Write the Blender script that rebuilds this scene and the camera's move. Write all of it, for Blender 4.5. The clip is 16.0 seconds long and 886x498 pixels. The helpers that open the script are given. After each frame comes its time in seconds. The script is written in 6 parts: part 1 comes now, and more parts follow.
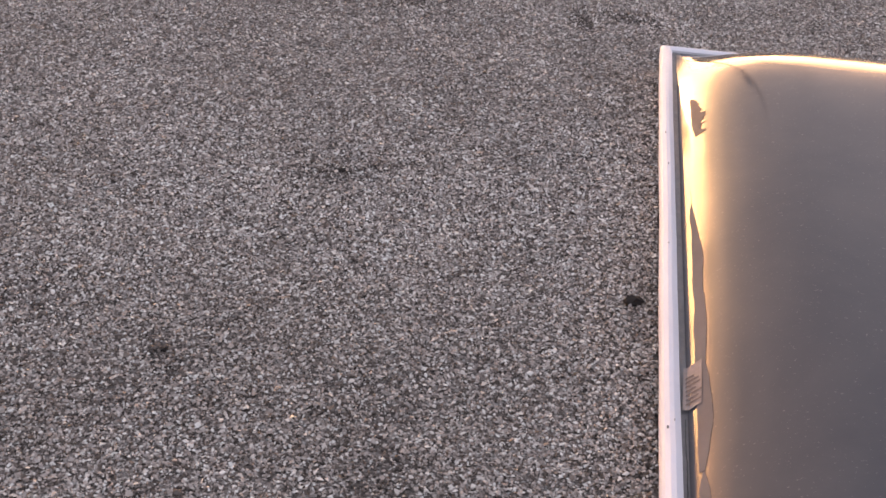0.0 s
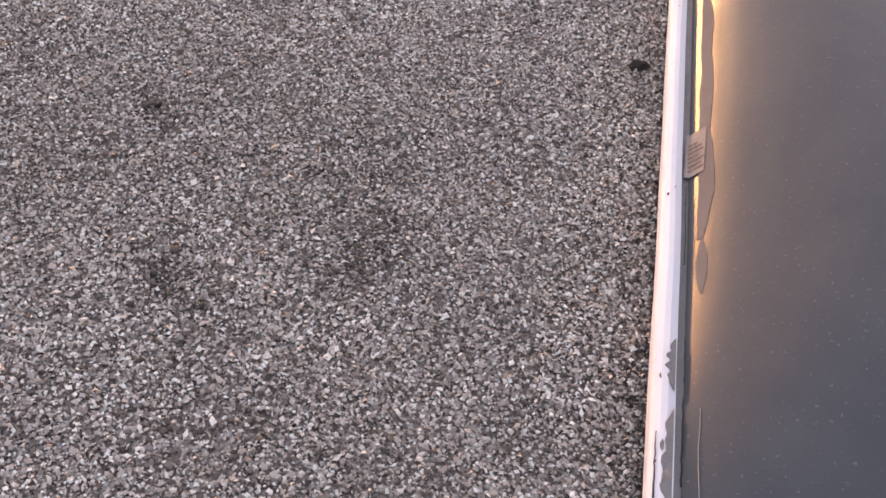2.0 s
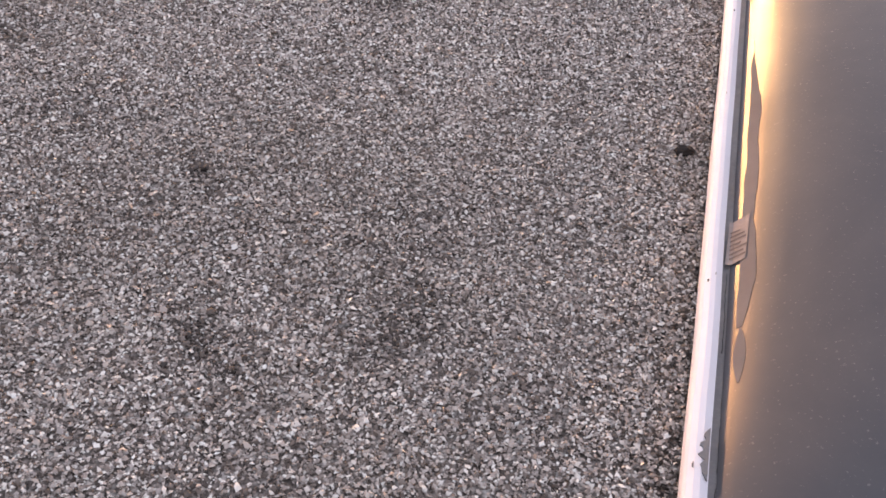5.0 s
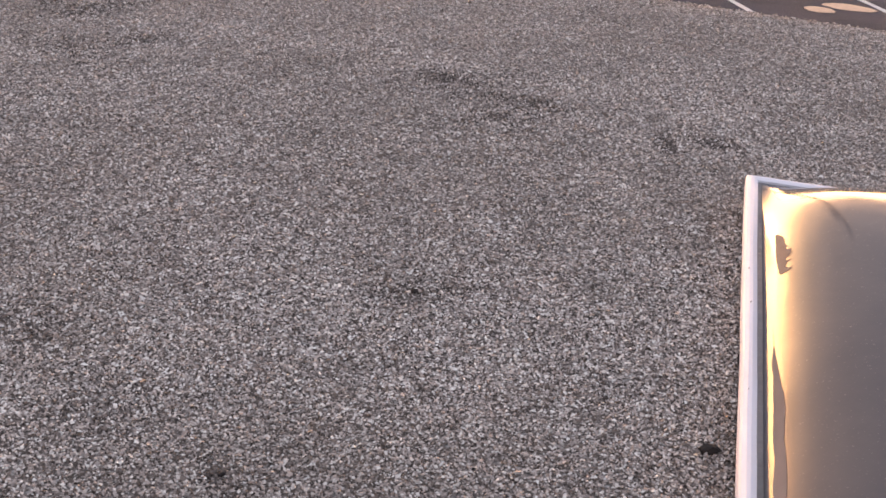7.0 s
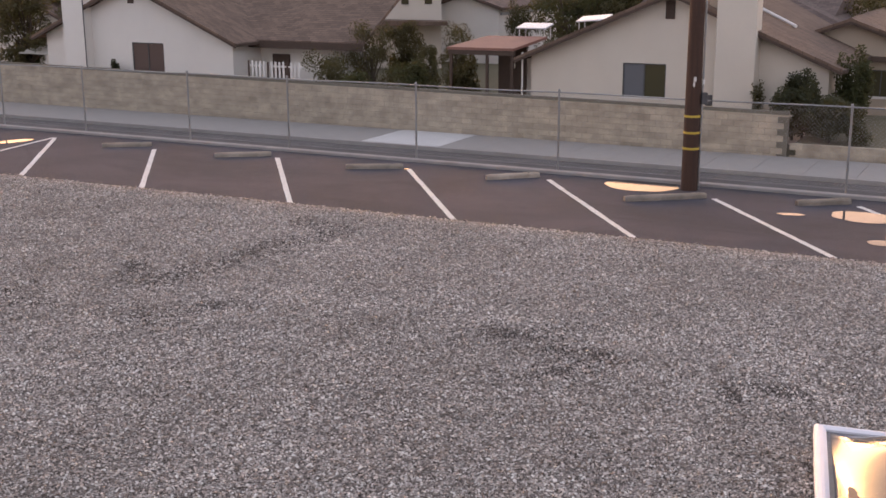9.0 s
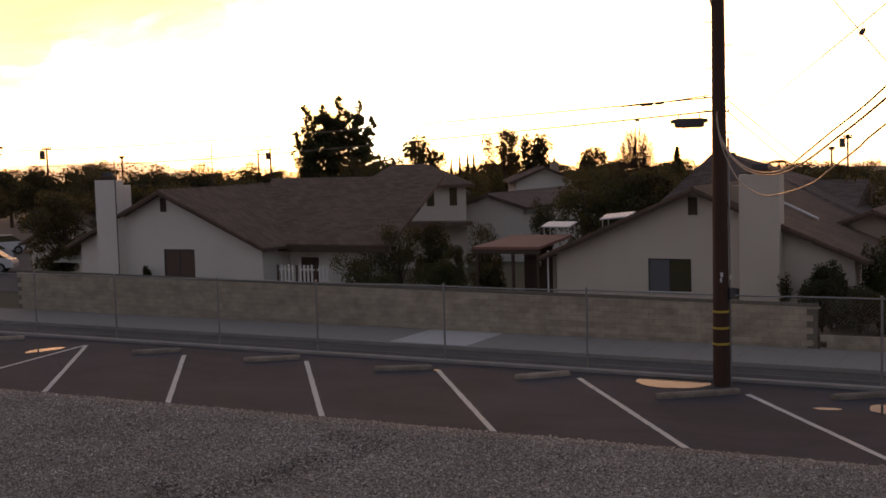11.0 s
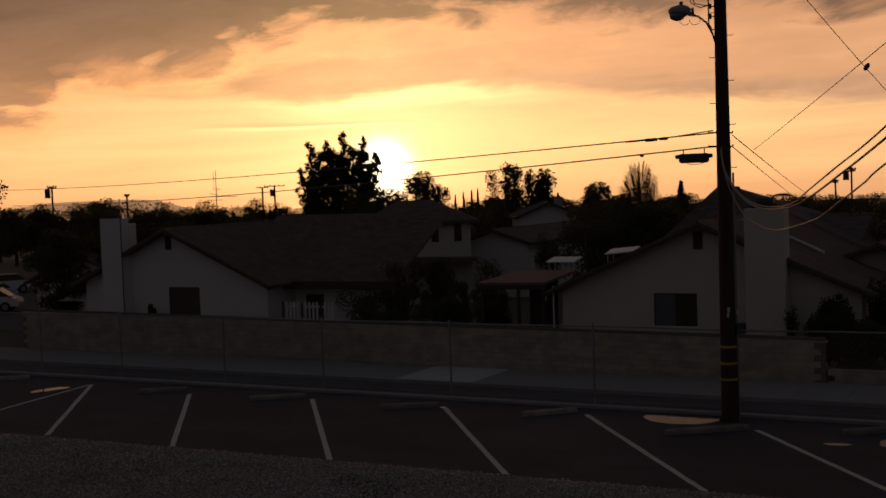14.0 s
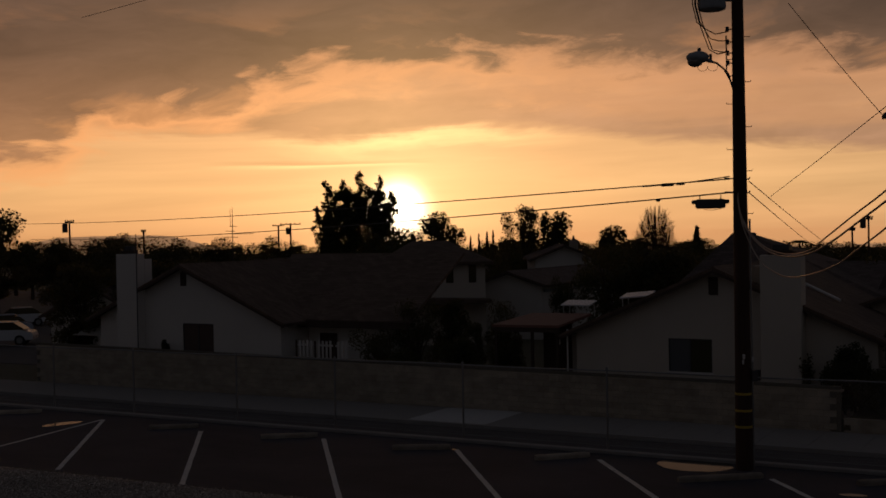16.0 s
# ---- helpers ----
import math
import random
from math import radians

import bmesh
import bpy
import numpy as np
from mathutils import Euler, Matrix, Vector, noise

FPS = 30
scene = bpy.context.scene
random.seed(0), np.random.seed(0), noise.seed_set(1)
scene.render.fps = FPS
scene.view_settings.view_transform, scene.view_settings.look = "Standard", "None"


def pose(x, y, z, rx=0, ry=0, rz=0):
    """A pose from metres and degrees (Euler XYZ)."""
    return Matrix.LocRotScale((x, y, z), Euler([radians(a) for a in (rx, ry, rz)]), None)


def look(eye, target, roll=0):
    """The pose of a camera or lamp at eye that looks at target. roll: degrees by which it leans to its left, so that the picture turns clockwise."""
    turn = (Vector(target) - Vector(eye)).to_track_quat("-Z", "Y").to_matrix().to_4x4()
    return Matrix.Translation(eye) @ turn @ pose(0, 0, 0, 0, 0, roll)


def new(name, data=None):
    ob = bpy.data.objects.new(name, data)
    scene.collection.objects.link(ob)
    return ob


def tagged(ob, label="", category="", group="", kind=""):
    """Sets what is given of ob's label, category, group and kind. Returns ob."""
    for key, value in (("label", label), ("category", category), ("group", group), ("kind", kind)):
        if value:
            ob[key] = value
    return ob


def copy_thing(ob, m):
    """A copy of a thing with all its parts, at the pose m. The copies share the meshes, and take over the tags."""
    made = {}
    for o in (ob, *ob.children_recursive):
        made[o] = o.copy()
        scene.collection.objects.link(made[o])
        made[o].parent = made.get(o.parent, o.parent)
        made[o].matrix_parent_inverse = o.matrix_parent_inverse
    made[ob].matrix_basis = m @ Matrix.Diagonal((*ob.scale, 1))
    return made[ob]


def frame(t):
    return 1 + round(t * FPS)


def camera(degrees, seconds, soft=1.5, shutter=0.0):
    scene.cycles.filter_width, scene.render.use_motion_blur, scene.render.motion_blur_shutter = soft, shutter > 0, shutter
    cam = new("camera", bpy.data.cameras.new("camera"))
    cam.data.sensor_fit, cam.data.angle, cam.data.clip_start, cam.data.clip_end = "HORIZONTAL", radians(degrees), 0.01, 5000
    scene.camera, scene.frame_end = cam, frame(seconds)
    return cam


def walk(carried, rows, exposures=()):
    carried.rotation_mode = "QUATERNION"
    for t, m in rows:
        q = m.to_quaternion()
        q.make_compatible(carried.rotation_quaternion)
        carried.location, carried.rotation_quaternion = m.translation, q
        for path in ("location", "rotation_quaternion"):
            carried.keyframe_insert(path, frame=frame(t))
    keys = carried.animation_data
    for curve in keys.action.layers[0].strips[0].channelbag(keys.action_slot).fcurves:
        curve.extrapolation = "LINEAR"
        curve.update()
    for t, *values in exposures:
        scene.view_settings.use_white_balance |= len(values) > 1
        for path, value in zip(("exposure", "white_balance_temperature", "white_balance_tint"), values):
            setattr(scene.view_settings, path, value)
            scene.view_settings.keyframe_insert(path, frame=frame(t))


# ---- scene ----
cam = camera(41.29, 16.0, soft=1.6, shutter=0.0)
PATH = [
    (0.0, pose(0.013, -0.154, 4.416, 59.76, -1.80, -9.41)),
    (0.5, pose(0.010, -0.153, 4.407, 57.82, -2.22, -10.16)),
    (1.0, pose(0.024, -0.144, 4.402, 54.83, -1.61, -10.36)),
    (1.5, pose(0.020, -0.134, 4.394, 52.00, -3.04, -10.13)),
    (2.0, pose(0.017, -0.129, 4.388, 48.40, -2.77, -8.78)),
    (2.5, pose(0.021, -0.140, 4.368, 47.26, -3.29, -8.96)),
    (3.0, pose(0.025, -0.150, 4.356, 45.21, -3.99, -9.13)),
    (5.5, pose(0.029, -0.112, 4.398, 55.23, -3.34, -5.04)),
    (6.0, pose(0.030, -0.094, 4.412, 59.16, -3.62, -5.55)),
    (6.5, pose(0.019, -0.076, 4.434, 62.61, -3.05, -5.28)),
    (7.0, pose(0.028, -0.071, 4.452, 64.18, -2.65, -4.82)),
    (7.5, pose(0.033, -0.073, 4.469, 68.55, -2.42, -4.07)),
    (8.0, pose(0.043, -0.077, 4.477, 70.90, -1.83, -3.43)),
    (8.5, pose(0.054, -0.082, 4.490, 72.86, -0.19, -3.30)),
    (9.0, pose(0.053, -0.093, 4.506, 75.97, 0.25, -2.23)),
    (9.5, pose(0.052, -0.090, 4.514, 77.77, 0.34, -1.98)),
    (10.0, pose(0.045, -0.079, 4.534, 81.01, 0.99, -1.83)),
    (12.5, pose(-0.000, -0.000, 4.600, 87.07, 1.30, -0.16)),
    (13.0, pose(-0.013, 0.004, 4.610, 86.67, 1.01, 0.06)),
    (13.5, pose(-0.003, 0.014, 4.616, 87.03, 1.36, -0.80)),
    (14.0, pose(0.006, -0.015, 4.599, 87.30, 2.06, -0.91)),
    (14.5, pose(0.004, -0.017, 4.590, 87.32, 1.39, -0.92)),
    (15.0, pose(0.009, 0.001, 4.604, 87.34, 0.79, -0.28)),
    (15.5, pose(0.006, 0.008, 4.604, 87.58, 1.08, 0.04)),
    (16.0, pose(0.003, -0.004, 4.604, 89.31, 1.07, -0.16)),
]
walk(cam, PATH, exposures=[(0.0, 0.20), (1.5, 0.40), (3.0, 0.50), (5.5, 0.44), (6.5, 0.30), (8.0, 0.34), (9.5, 0.28), (10.2, 0.10), (11.2, -2.1), (12.3, -3.92), (13.0, -4.06), (15.0, -4.18), (15.5, -4.28), (16.0, -4.56)])

# ---- world and sun ----
SUN_AZ, SUN_EL = radians(-1.98), radians(1.25)
SUN_DIR = Vector((math.sin(SUN_AZ) * math.cos(SUN_EL), math.cos(SUN_AZ) * math.cos(SUN_EL), math.sin(SUN_EL)))


class Nodes:
    """Short calls for building a node tree."""

    def __init__(self, tree):
        self.tree = tree

    def add(self, kind):
        return self.tree.nodes.new(kind)

    def link(self, a, b):
        self.tree.links.new(a, b)

    def feed(self, socket, value):
        if isinstance(value, bpy.types.NodeSocket):
            self.link(value, socket)
        else:
            socket.default_value = value

    def math(self, op, a, b=0.0, c=0.0, clamp=False):
        n = self.add("ShaderNodeMath")
        n.operation, n.use_clamp = op, clamp
        for i, v in enumerate((a, b, c)):
            self.feed(n.inputs[i], v)
        return n.outputs[0]

    def vec(self, op, a, b=(0, 0, 0)):
        n = self.add("ShaderNodeVectorMath")
        n.operation = op
        self.feed(n.inputs[0], a)
        self.feed(n.inputs[1], b)
        return n.outputs["Value"] if op in ("DOT_PRODUCT", "LENGTH") else n.outputs[0]

    def scaled(self, vector, value):
        n = self.add("ShaderNodeVectorMath")
        n.operation = "SCALE"
        self.feed(n.inputs[0], vector)
        self.feed(n.inputs["Scale"], value)
        return n.outputs[0]

    def ramp(self, value, stops, mode="LINEAR"):
        n = self.add("ShaderNodeValToRGB")
        n.color_ramp.interpolation = mode
        e = n.color_ramp.elements
        while len(e) < len(stops):
            e.new(0.5)
        for el, (p, c) in zip(e, stops):
            el.position, el.color = p, (*c, 1) if not isinstance(c, float) else (c, c, c, 1)
        self.feed(n.inputs[0], value)
        return n.outputs[0]

    def noise(self, vector, scale, detail=4.0, rough=0.55, distort=0.0):
        n = self.add("ShaderNodeTexNoise")
        self.feed(n.inputs["Vector"], vector)
        n.inputs["Scale"].default_value, n.inputs["Detail"].default_value = scale, detail
        n.inputs["Roughness"].default_value, n.inputs["Distortion"].default_value = rough, distort
        return n.outputs["Fac"]

    def mix(self, fac, a, b, mode="MIX"):
        n = self.add("ShaderNodeMix")
        n.data_type, n.blend_type = "RGBA", mode
        self.feed(n.inputs[0], fac)
        for s, v in ((n.inputs[6], a), (n.inputs[7], b)):
            self.feed(s, v if isinstance(v, bpy.types.NodeSocket) else (*v, 1))
        return n.outputs[2]

    def spread(self, value, a, b, c=0.0, d=1.0):
        n = self.add("ShaderNodeMapRange")
        self.feed(n.inputs[0], value)
        for i, v in enumerate((a, b, c, d)):
            n.inputs[i + 1].default_value = v
        return n.outputs[0]


def make_world():
    world = bpy.data.worlds.new("sunset_sky")
    scene.world = world
    world.use_nodes = True
    w = Nodes(world.node_tree)
    back = world.node_tree.nodes["Background"]
    way = w.vec("NORMALIZE", w.add("ShaderNodeTexCoord").outputs["Generated"])
    xyz = w.add("ShaderNodeSeparateXYZ")
    w.link(way, xyz.inputs[0])
    x, y, z = xyz.outputs
    # cloud coordinates: stretched along the horizon, leaning a little
    lean = w.math("ADD", z, w.math("MULTIPLY", x, -0.03))
    flat = w.add("ShaderNodeCombineXYZ")
    w.feed(flat.inputs[0], w.math("MULTIPLY", x, 3.0))
    w.feed(flat.inputs[1], w.math("MULTIPLY", y, 1.0))
    w.feed(flat.inputs[2], w.math("MULTIPLY", lean, 10.0))
    el = w.math("MULTIPLY", w.math("ARCSINE", z), 57.3)
    warp = w.noise(flat.outputs[0], 2.2, 3.0, 0.5)
    here = w.vec("ADD", flat.outputs[0], w.scaled((0.35, 0.0, 0.45), warp))
    below = w.vec("ADD", here, (0.10, 0.0, -0.20))
    big = w.noise(here, 1.35, 7.0, 0.56)
    under = w.noise(below, 1.35, 7.0, 0.56)
    root_el = w.math("POWER", w.math("MAXIMUM", w.math("DIVIDE", el, 90.0), 0.0), 0.5)
    clear = w.ramp(root_el, [(0.0, (1.15, 0.58, 0.25)), (0.16, (1.40, 0.81, 0.36)), (0.23, (1.38, 0.77, 0.35)), (0.28, (1.16, 0.57, 0.27)), (0.33, (0.71, 0.36, 0.20)), (0.42, (0.17, 0.12, 0.110)), (0.56, (0.055, 0.053, 0.061)), (1.0, (0.036, 0.039, 0.049))])
    dark = w.ramp(root_el, [(0.0, (0.86, 0.44, 0.21)), (0.22, (0.80, 0.40, 0.21)), (0.31, (0.30, 0.168, 0.108)), (0.37, (0.200, 0.120, 0.090)), (0.46, (0.088, 0.068, 0.068)), (0.58, (0.056, 0.053, 0.060)), (0.75, (0.042, 0.044, 0.054)), (1.0, (0.036, 0.039, 0.049))])
    lit = w.ramp(root_el, [(0.0, (1.25, 0.66, 0.28)), (0.26, (1.22, 0.55, 0.22)), (0.33, (0.80, 0.35, 0.155)), (0.40, (0.24, 0.135, 0.095)), (0.5, (0.085, 0.064, 0.062)), (0.6, (0.050, 0.046, 0.052)), (1.0, (0.036, 0.039, 0.049))])
    fine = w.noise(here, 5.5, 6.0, 0.62)
    billow = w.spread(w.noise(here, 2.6, 6.0, 0.6), 0.3, 0.7, 0.66, 1.30)
    streak = w.add("ShaderNodeCombineXYZ")
    w.feed(streak.inputs[0], w.math("MULTIPLY", x, 5.0))
    w.feed(streak.inputs[2], w.math("MULTIPLY", lean, 70.0))
    wisps = w.noise(streak.outputs[0], 1.0, 5.0, 0.55, 0.4)
    across = w.spread(x, -0.4, 0.4)

    def heights(stops):
        """Elevation in degrees along the sky, from (x, degrees) pairs."""
        return w.math("MULTIPLY", w.ramp(across, [((p + 0.4) / 0.8, h / 20.0) for p, h in stops], "EASE"), 20.0)

    # clear sky with faint horizontal wisps
    solar = w.scaled(clear, w.spread(wisps, 0.3, 0.7, 0.90, 1.10))
    # thin layer of grey-mauve cloud, bright along its lower edge
    low_edge = heights([(-0.40, 5.6), (-0.18, 4.75), (-0.08, 4.5), (0.02, 4.9), (0.08, 4.75), (0.20, 3.9), (0.40, 3.3)])
    ragged = w.math("ADD", w.math("MULTIPLY", w.math("SUBTRACT", wisps, 0.5), 1.5), w.math("MULTIPLY", w.math("SUBTRACT", fine, 0.5), 1.1))
    d_low = w.math("ADD", w.math("SUBTRACT", el, low_edge), ragged)
    d_top = w.math("SUBTRACT", d_low, w.ramp(across, [(0.0, 0.9), (0.45, 1.0), (0.62, 1.0), (1.0, 1.0)]))
    layer = w.math("MULTIPLY", w.spread(d_low, -0.05, 0.55), w.spread(d_top, 0.0, 1.6, 1.0, 0.45))
    seam = w.math("MULTIPLY", w.spread(d_low, -0.75, -0.10), w.spread(d_low, 0.0, 0.30, 1.0, 0.0))
    seam = w.math("MULTIPLY", seam, w.math("MULTIPLY", w.spread(x, -0.16, -0.05), w.spread(x, 0.02, 0.12, 1.0, 0.0)))
    mauve = w.scaled(w.mix(w.spread(x, -0.05, 0.22), (0.72, 0.36, 0.18), (0.66, 0.35, 0.215)), billow)
    solar = w.mix(w.math("MULTIPLY", layer, 0.82), solar, mauve)
    solar = w.vec("ADD", solar, w.scaled((0.55, 0.40, 0.16), seam))
    # one fine dark streak over the sun, bright below
    d_fine = w.math("ADD", w.math("SUBTRACT", el, 3.5), w.math("MULTIPLY", w.math("SUBTRACT", wisps, 0.5), 0.5))
    ends = w.math("MULTIPLY", w.spread(x, -0.20, -0.12), w.spread(x, -0.06, 0.0, 1.0, 0.0))
    line = w.math("MULTIPLY", w.math("MULTIPLY", w.spread(d_fine, -0.02, 0.06), w.spread(d_fine, 0.08, 0.24, 1.0, 0.0)), ends)
    solar = w.mix(w.math("MULTIPLY", line, 0.55), solar, (0.75, 0.38, 0.16))
    under_line = w.math("MULTIPLY", w.math("MULTIPLY", w.spread(d_fine, -0.22, -0.06), w.spread(d_fine, -0.04, 0.02, 1.0, 0.0)), ends)
    solar = w.vec("ADD", solar, w.scaled((0.5, 0.36, 0.15), under_line))
    # orange afterglow between the thin layer and the deck
    glow_band = w.math("MULTIPLY", w.spread(d_top, -0.2, 0.7), w.spread(d_top, 0.9, 2.6, 1.0, 0.0))
    solar = w.mix(w.math("MULTIPLY", glow_band, w.spread(x, -0.05, 0.08, 0.0, 0.42)), solar, (1.05, 0.48, 0.22))
    # the dark deck, whose ragged, sunlit underside climbs to the right
    deck_edge = heights([(-0.40, 3.3), (-0.31, 4.1), (-0.27, 5.9), (-0.19, 6.2), (-0.13, 7.1), (-0.05, 7.9), (0.12, 8.0), (0.40, 6.9)])
    rough = w.math("ADD", w.math("MULTIPLY", w.math("SUBTRACT", big, 0.5), 4.6), w.math("MULTIPLY", w.math("SUBTRACT", fine, 0.5), 3.6))
    depth = w.math("ADD", w.math("SUBTRACT", el, deck_edge), rough)
    deck = w.spread(depth, -0.15, 0.75)
    rim = w.math("MULTIPLY", w.spread(depth, -1.3, -0.1), w.spread(depth, 0.0, 0.9, 1.0, 0.0))
    rim = w.math("MULTIPLY", rim, w.spread(x, -0.02, 0.16, 1.0, 0.30))
    solar = w.mix(w.math("MULTIPLY", deck, 0.93), solar, w.scaled(dark, w.math("MULTIPLY", billow, w.spread(x, -0.3, 0.35, 0.80, 0.66))))
    solar = w.mix(w.math("MULTIPLY", rim, 0.85), solar, w.scaled(lit, 1.28))
    # patches of the deck's underside that still catch the sun
    catch = w.math("MULTIPLY", w.spread(w.math("SUBTRACT", big, under), 0.03, 0.11), w.spread(el, 11.5, 8.5))
    solar = w.mix(w.math("MULTIPLY", w.math("MULTIPLY", catch, deck), 0.6), solar, w.scaled(lit, 0.92))
    solar = w.vec("MULTIPLY", solar, w.mix(across, (1.03, 0.945, 0.86), (1.0, 0.985, 0.97)))
    away = w.ramp(root_el, [
        (0.0, (0.064, 0.055, 0.062)), (0.3, (0.054, 0.050, 0.058)), (1.0, (0.036, 0.039, 0.049))])
    toward = w.vec("DOT_PRODUCT", way, tuple(Vector((SUN_DIR.x, SUN_DIR.y, 0)).normalized()))
    side = w.math("POWER", w.spread(toward, 0.1, 1.0), 1.6)
    sky = w.mix(side, away, solar)
    # the air round the sun
    ang = w.math("MULTIPLY", w.math("ARCCOSINE", w.math("MINIMUM", w.vec("DOT_PRODUCT", way, tuple(SUN_DIR)), 1.0)), 57.3)
    halo = w.math("MULTIPLY", w.math("EXPONENT", w.math("MULTIPLY", ang, -0.23)), 1.25)
    core = w.math("MULTIPLY", w.math("EXPONENT", w.math("MULTIPLY", w.math("POWER", ang, 2.0), -1.15)), 10.0)
    sky = w.vec("ADD", sky, w.scaled((1.0, 0.625, 0.27), halo))
    sky = w.vec("ADD", sky, w.scaled((1.0, 0.88, 0.62), core))
    nish = w.add("ShaderNodeTexSky")
    nish.sky_type, nish.sun_disc, nish.sun_elevation, nish.sun_rotation = "NISHITA", False, SUN_EL, SUN_AZ
    sky = w.vec("ADD", sky, w.scaled(nish.outputs[0], 0.010))
    w.link(sky, back.inputs["Color"])
    back.inputs["Strength"].default_value = 14.0


make_world()
sun = new("sun", bpy.data.lights.new("sun", "SUN"))
sun.data.energy, sun.data.angle, sun.data.color = 0.5, radians(0.55), (1.0, 0.62, 0.32)
sun.matrix_world = look((0, 0, 50), Vector((0, 0, 50)) - SUN_DIR)


# ---- materials ----
def surface(name, base, other=None, rough=0.85, scale=6.0, fine=60.0, amount=0.5, bump=0.15, bump_scale=40.0, metal=0.0, per=None, spread=0.25, coat=0.0, ior=1.5, stretch=(1, 1, 1), place=False):
    """A two-scale weathered surface; per: 'Object' or 'Island' varies pieces."""
    m = bpy.data.materials.new(name)
    m.use_nodes = True
    n = Nodes(m.node_tree)
    b = m.node_tree.nodes["Principled BSDF"]
    other = other or tuple(c * 0.6 for c in base)
    tc = n.add("ShaderNodeNewGeometry").outputs["Position"] if place else n.add("ShaderNodeTexCoord").outputs["Object"]
    tc = n.vec("MULTIPLY", tc, stretch)
    f1 = n.spread(n.noise(tc, scale, 5, 0.6), 0.35, 0.68)
    f2 = n.noise(tc, fine, 3, 0.6)
    f = n.math("MULTIPLY", n.math("ADD", n.math("MULTIPLY", f1, 0.65), n.math("MULTIPLY", f2, 0.45)), amount, clamp=True)
    col = n.mix(f, base, other)
    if per:
        r = n.add("ShaderNodeObjectInfo").outputs["Random"] if per == "Object" else n.add("ShaderNodeNewGeometry").outputs["Random Per Island"]
        v = n.spread(r, 0, 1, 1 - spread, 1 + spread)
        col = n.scaled(col, v)
    n.link(col, b.inputs["Base Color"])
    b.inputs["Metallic"].default_value, b.inputs["IOR"].default_value = metal, ior
    n.link(n.spread(f2, 0.2, 0.8, max(0.02, rough - 0.1), min(1, rough + 0.1)), b.inputs["Roughness"])
    b.inputs["Coat Weight"].default_value = coat
    if bump:
        bp = n.add("ShaderNodeBump")
        bp.inputs["Strength"].default_value, bp.inputs["Distance"].default_value = bump, 0.02
        n.link(n.noise(tc, bump_scale, 4, 0.6), bp.inputs["Height"])
        n.link(bp.outputs[0], b.inputs["Normal"])
    return m


def pebble_material(name, voronoi, dull=0.0):
    """Mixed grey, tan and white roof gravel; voronoi: as a far surface, else by loose stone."""
    m = bpy.data.materials.new(name)
    m.use_nodes = True
    n = Nodes(m.node_tree)
    b = m.node_tree.nodes["Principled BSDF"]
    tc = n.add("ShaderNodeTexCoord").outputs["Object"]
    if voronoi:
        v = n.add("ShaderNodeTexVoronoi")
        n.link(tc, v.inputs["Vector"])
        v.inputs["Scale"].default_value = 110.0
        pick = n.add("ShaderNodeSeparateColor")
        n.link(v.outputs["Color"], pick.inputs[0])
        r = pick.outputs[0]
    else:
        r = n.add("ShaderNodeNewGeometry").outputs["Random Per Island"]
    col = n.ramp(r, [(0.0, (0.056, 0.045, 0.039)), (0.2, (0.165, 0.136, 0.119)), (0.42, (0.46, 0.396, 0.356)), (0.58, (0.61, 0.535, 0.478)),
                     (0.68, (0.38, 0.337, 0.316)), (0.82, (0.80, 0.730, 0.664)), (0.92, (0.92, 0.875, 0.815)), (1.0, (0.95, 0.925, 0.875))])
    # same gravel, evened out and lightened with distance; that light is in the colour
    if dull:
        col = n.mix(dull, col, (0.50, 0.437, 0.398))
    stain = n.spread(n.noise(tc, 0.9, 5, 0.62), 0.38, 0.66)
    dust = n.spread(n.noise(tc, 4.0, 4, 0.6), 0.3, 0.7)
    col = n.mix(n.math("MULTIPLY", stain, 0.36), col, (0.215, 0.172, 0.140))
    col = n.scaled(col, n.spread(dust, 0, 1, 0.86, 1.12))
    if voronoi:
        # stones darkened towards their edges: shade of the gaps put into the colour
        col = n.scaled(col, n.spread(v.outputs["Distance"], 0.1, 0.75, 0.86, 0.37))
        bp = n.add("ShaderNodeBump")
        bp.invert = True
        bp.inputs["Strength"].default_value, bp.inputs["Distance"].default_value = 0.8, 0.006
        n.link(v.outputs["Distance"], bp.inputs["Height"])
        n.link(bp.outputs[0], b.inputs["Normal"])
    n.link(col, b.inputs["Base Color"])
    b.inputs["Roughness"].default_value, b.inputs["IOR"].default_value = 0.82, 1.4
    return m


def asphalt_material(name, base, crack=True):
    m = surface(name, base, tuple(c * 0.42 for c in base), 0.82, 0.5, 45.0, 0.95, 0.35, 160.0)
    n = Nodes(m.node_tree)
    b = m.node_tree.nodes["Principled BSDF"]
    if crack:
        tc = n.add("ShaderNodeTexCoord").outputs["Object"]
        warp = n.vec("ADD", tc, n.scaled(n.add("ShaderNodeTexNoise").outputs["Color"], 0.6))
        v = n.add("ShaderNodeTexVoronoi")
        v.feature = "DISTANCE_TO_EDGE"
        n.link(warp, v.inputs["Vector"])
        v.inputs["Scale"].default_value = 0.22
        line = n.spread(v.outputs["Distance"], 0.0, 0.012, 0.55, 0.0)
        damp = n.spread(n.noise(n.vec("MULTIPLY", tc, (0.5, 1.6, 1.0)), 0.42, 5, 0.62, 1.2), 0.49, 0.63, 0.0, 0.72)
        old = b.inputs["Base Color"].links[0].from_socket
        col = n.mix(n.math("MAXIMUM", line, damp), old, tuple(c * 0.45 for c in base))
        n.link(col, b.inputs["Base Color"])
    return m


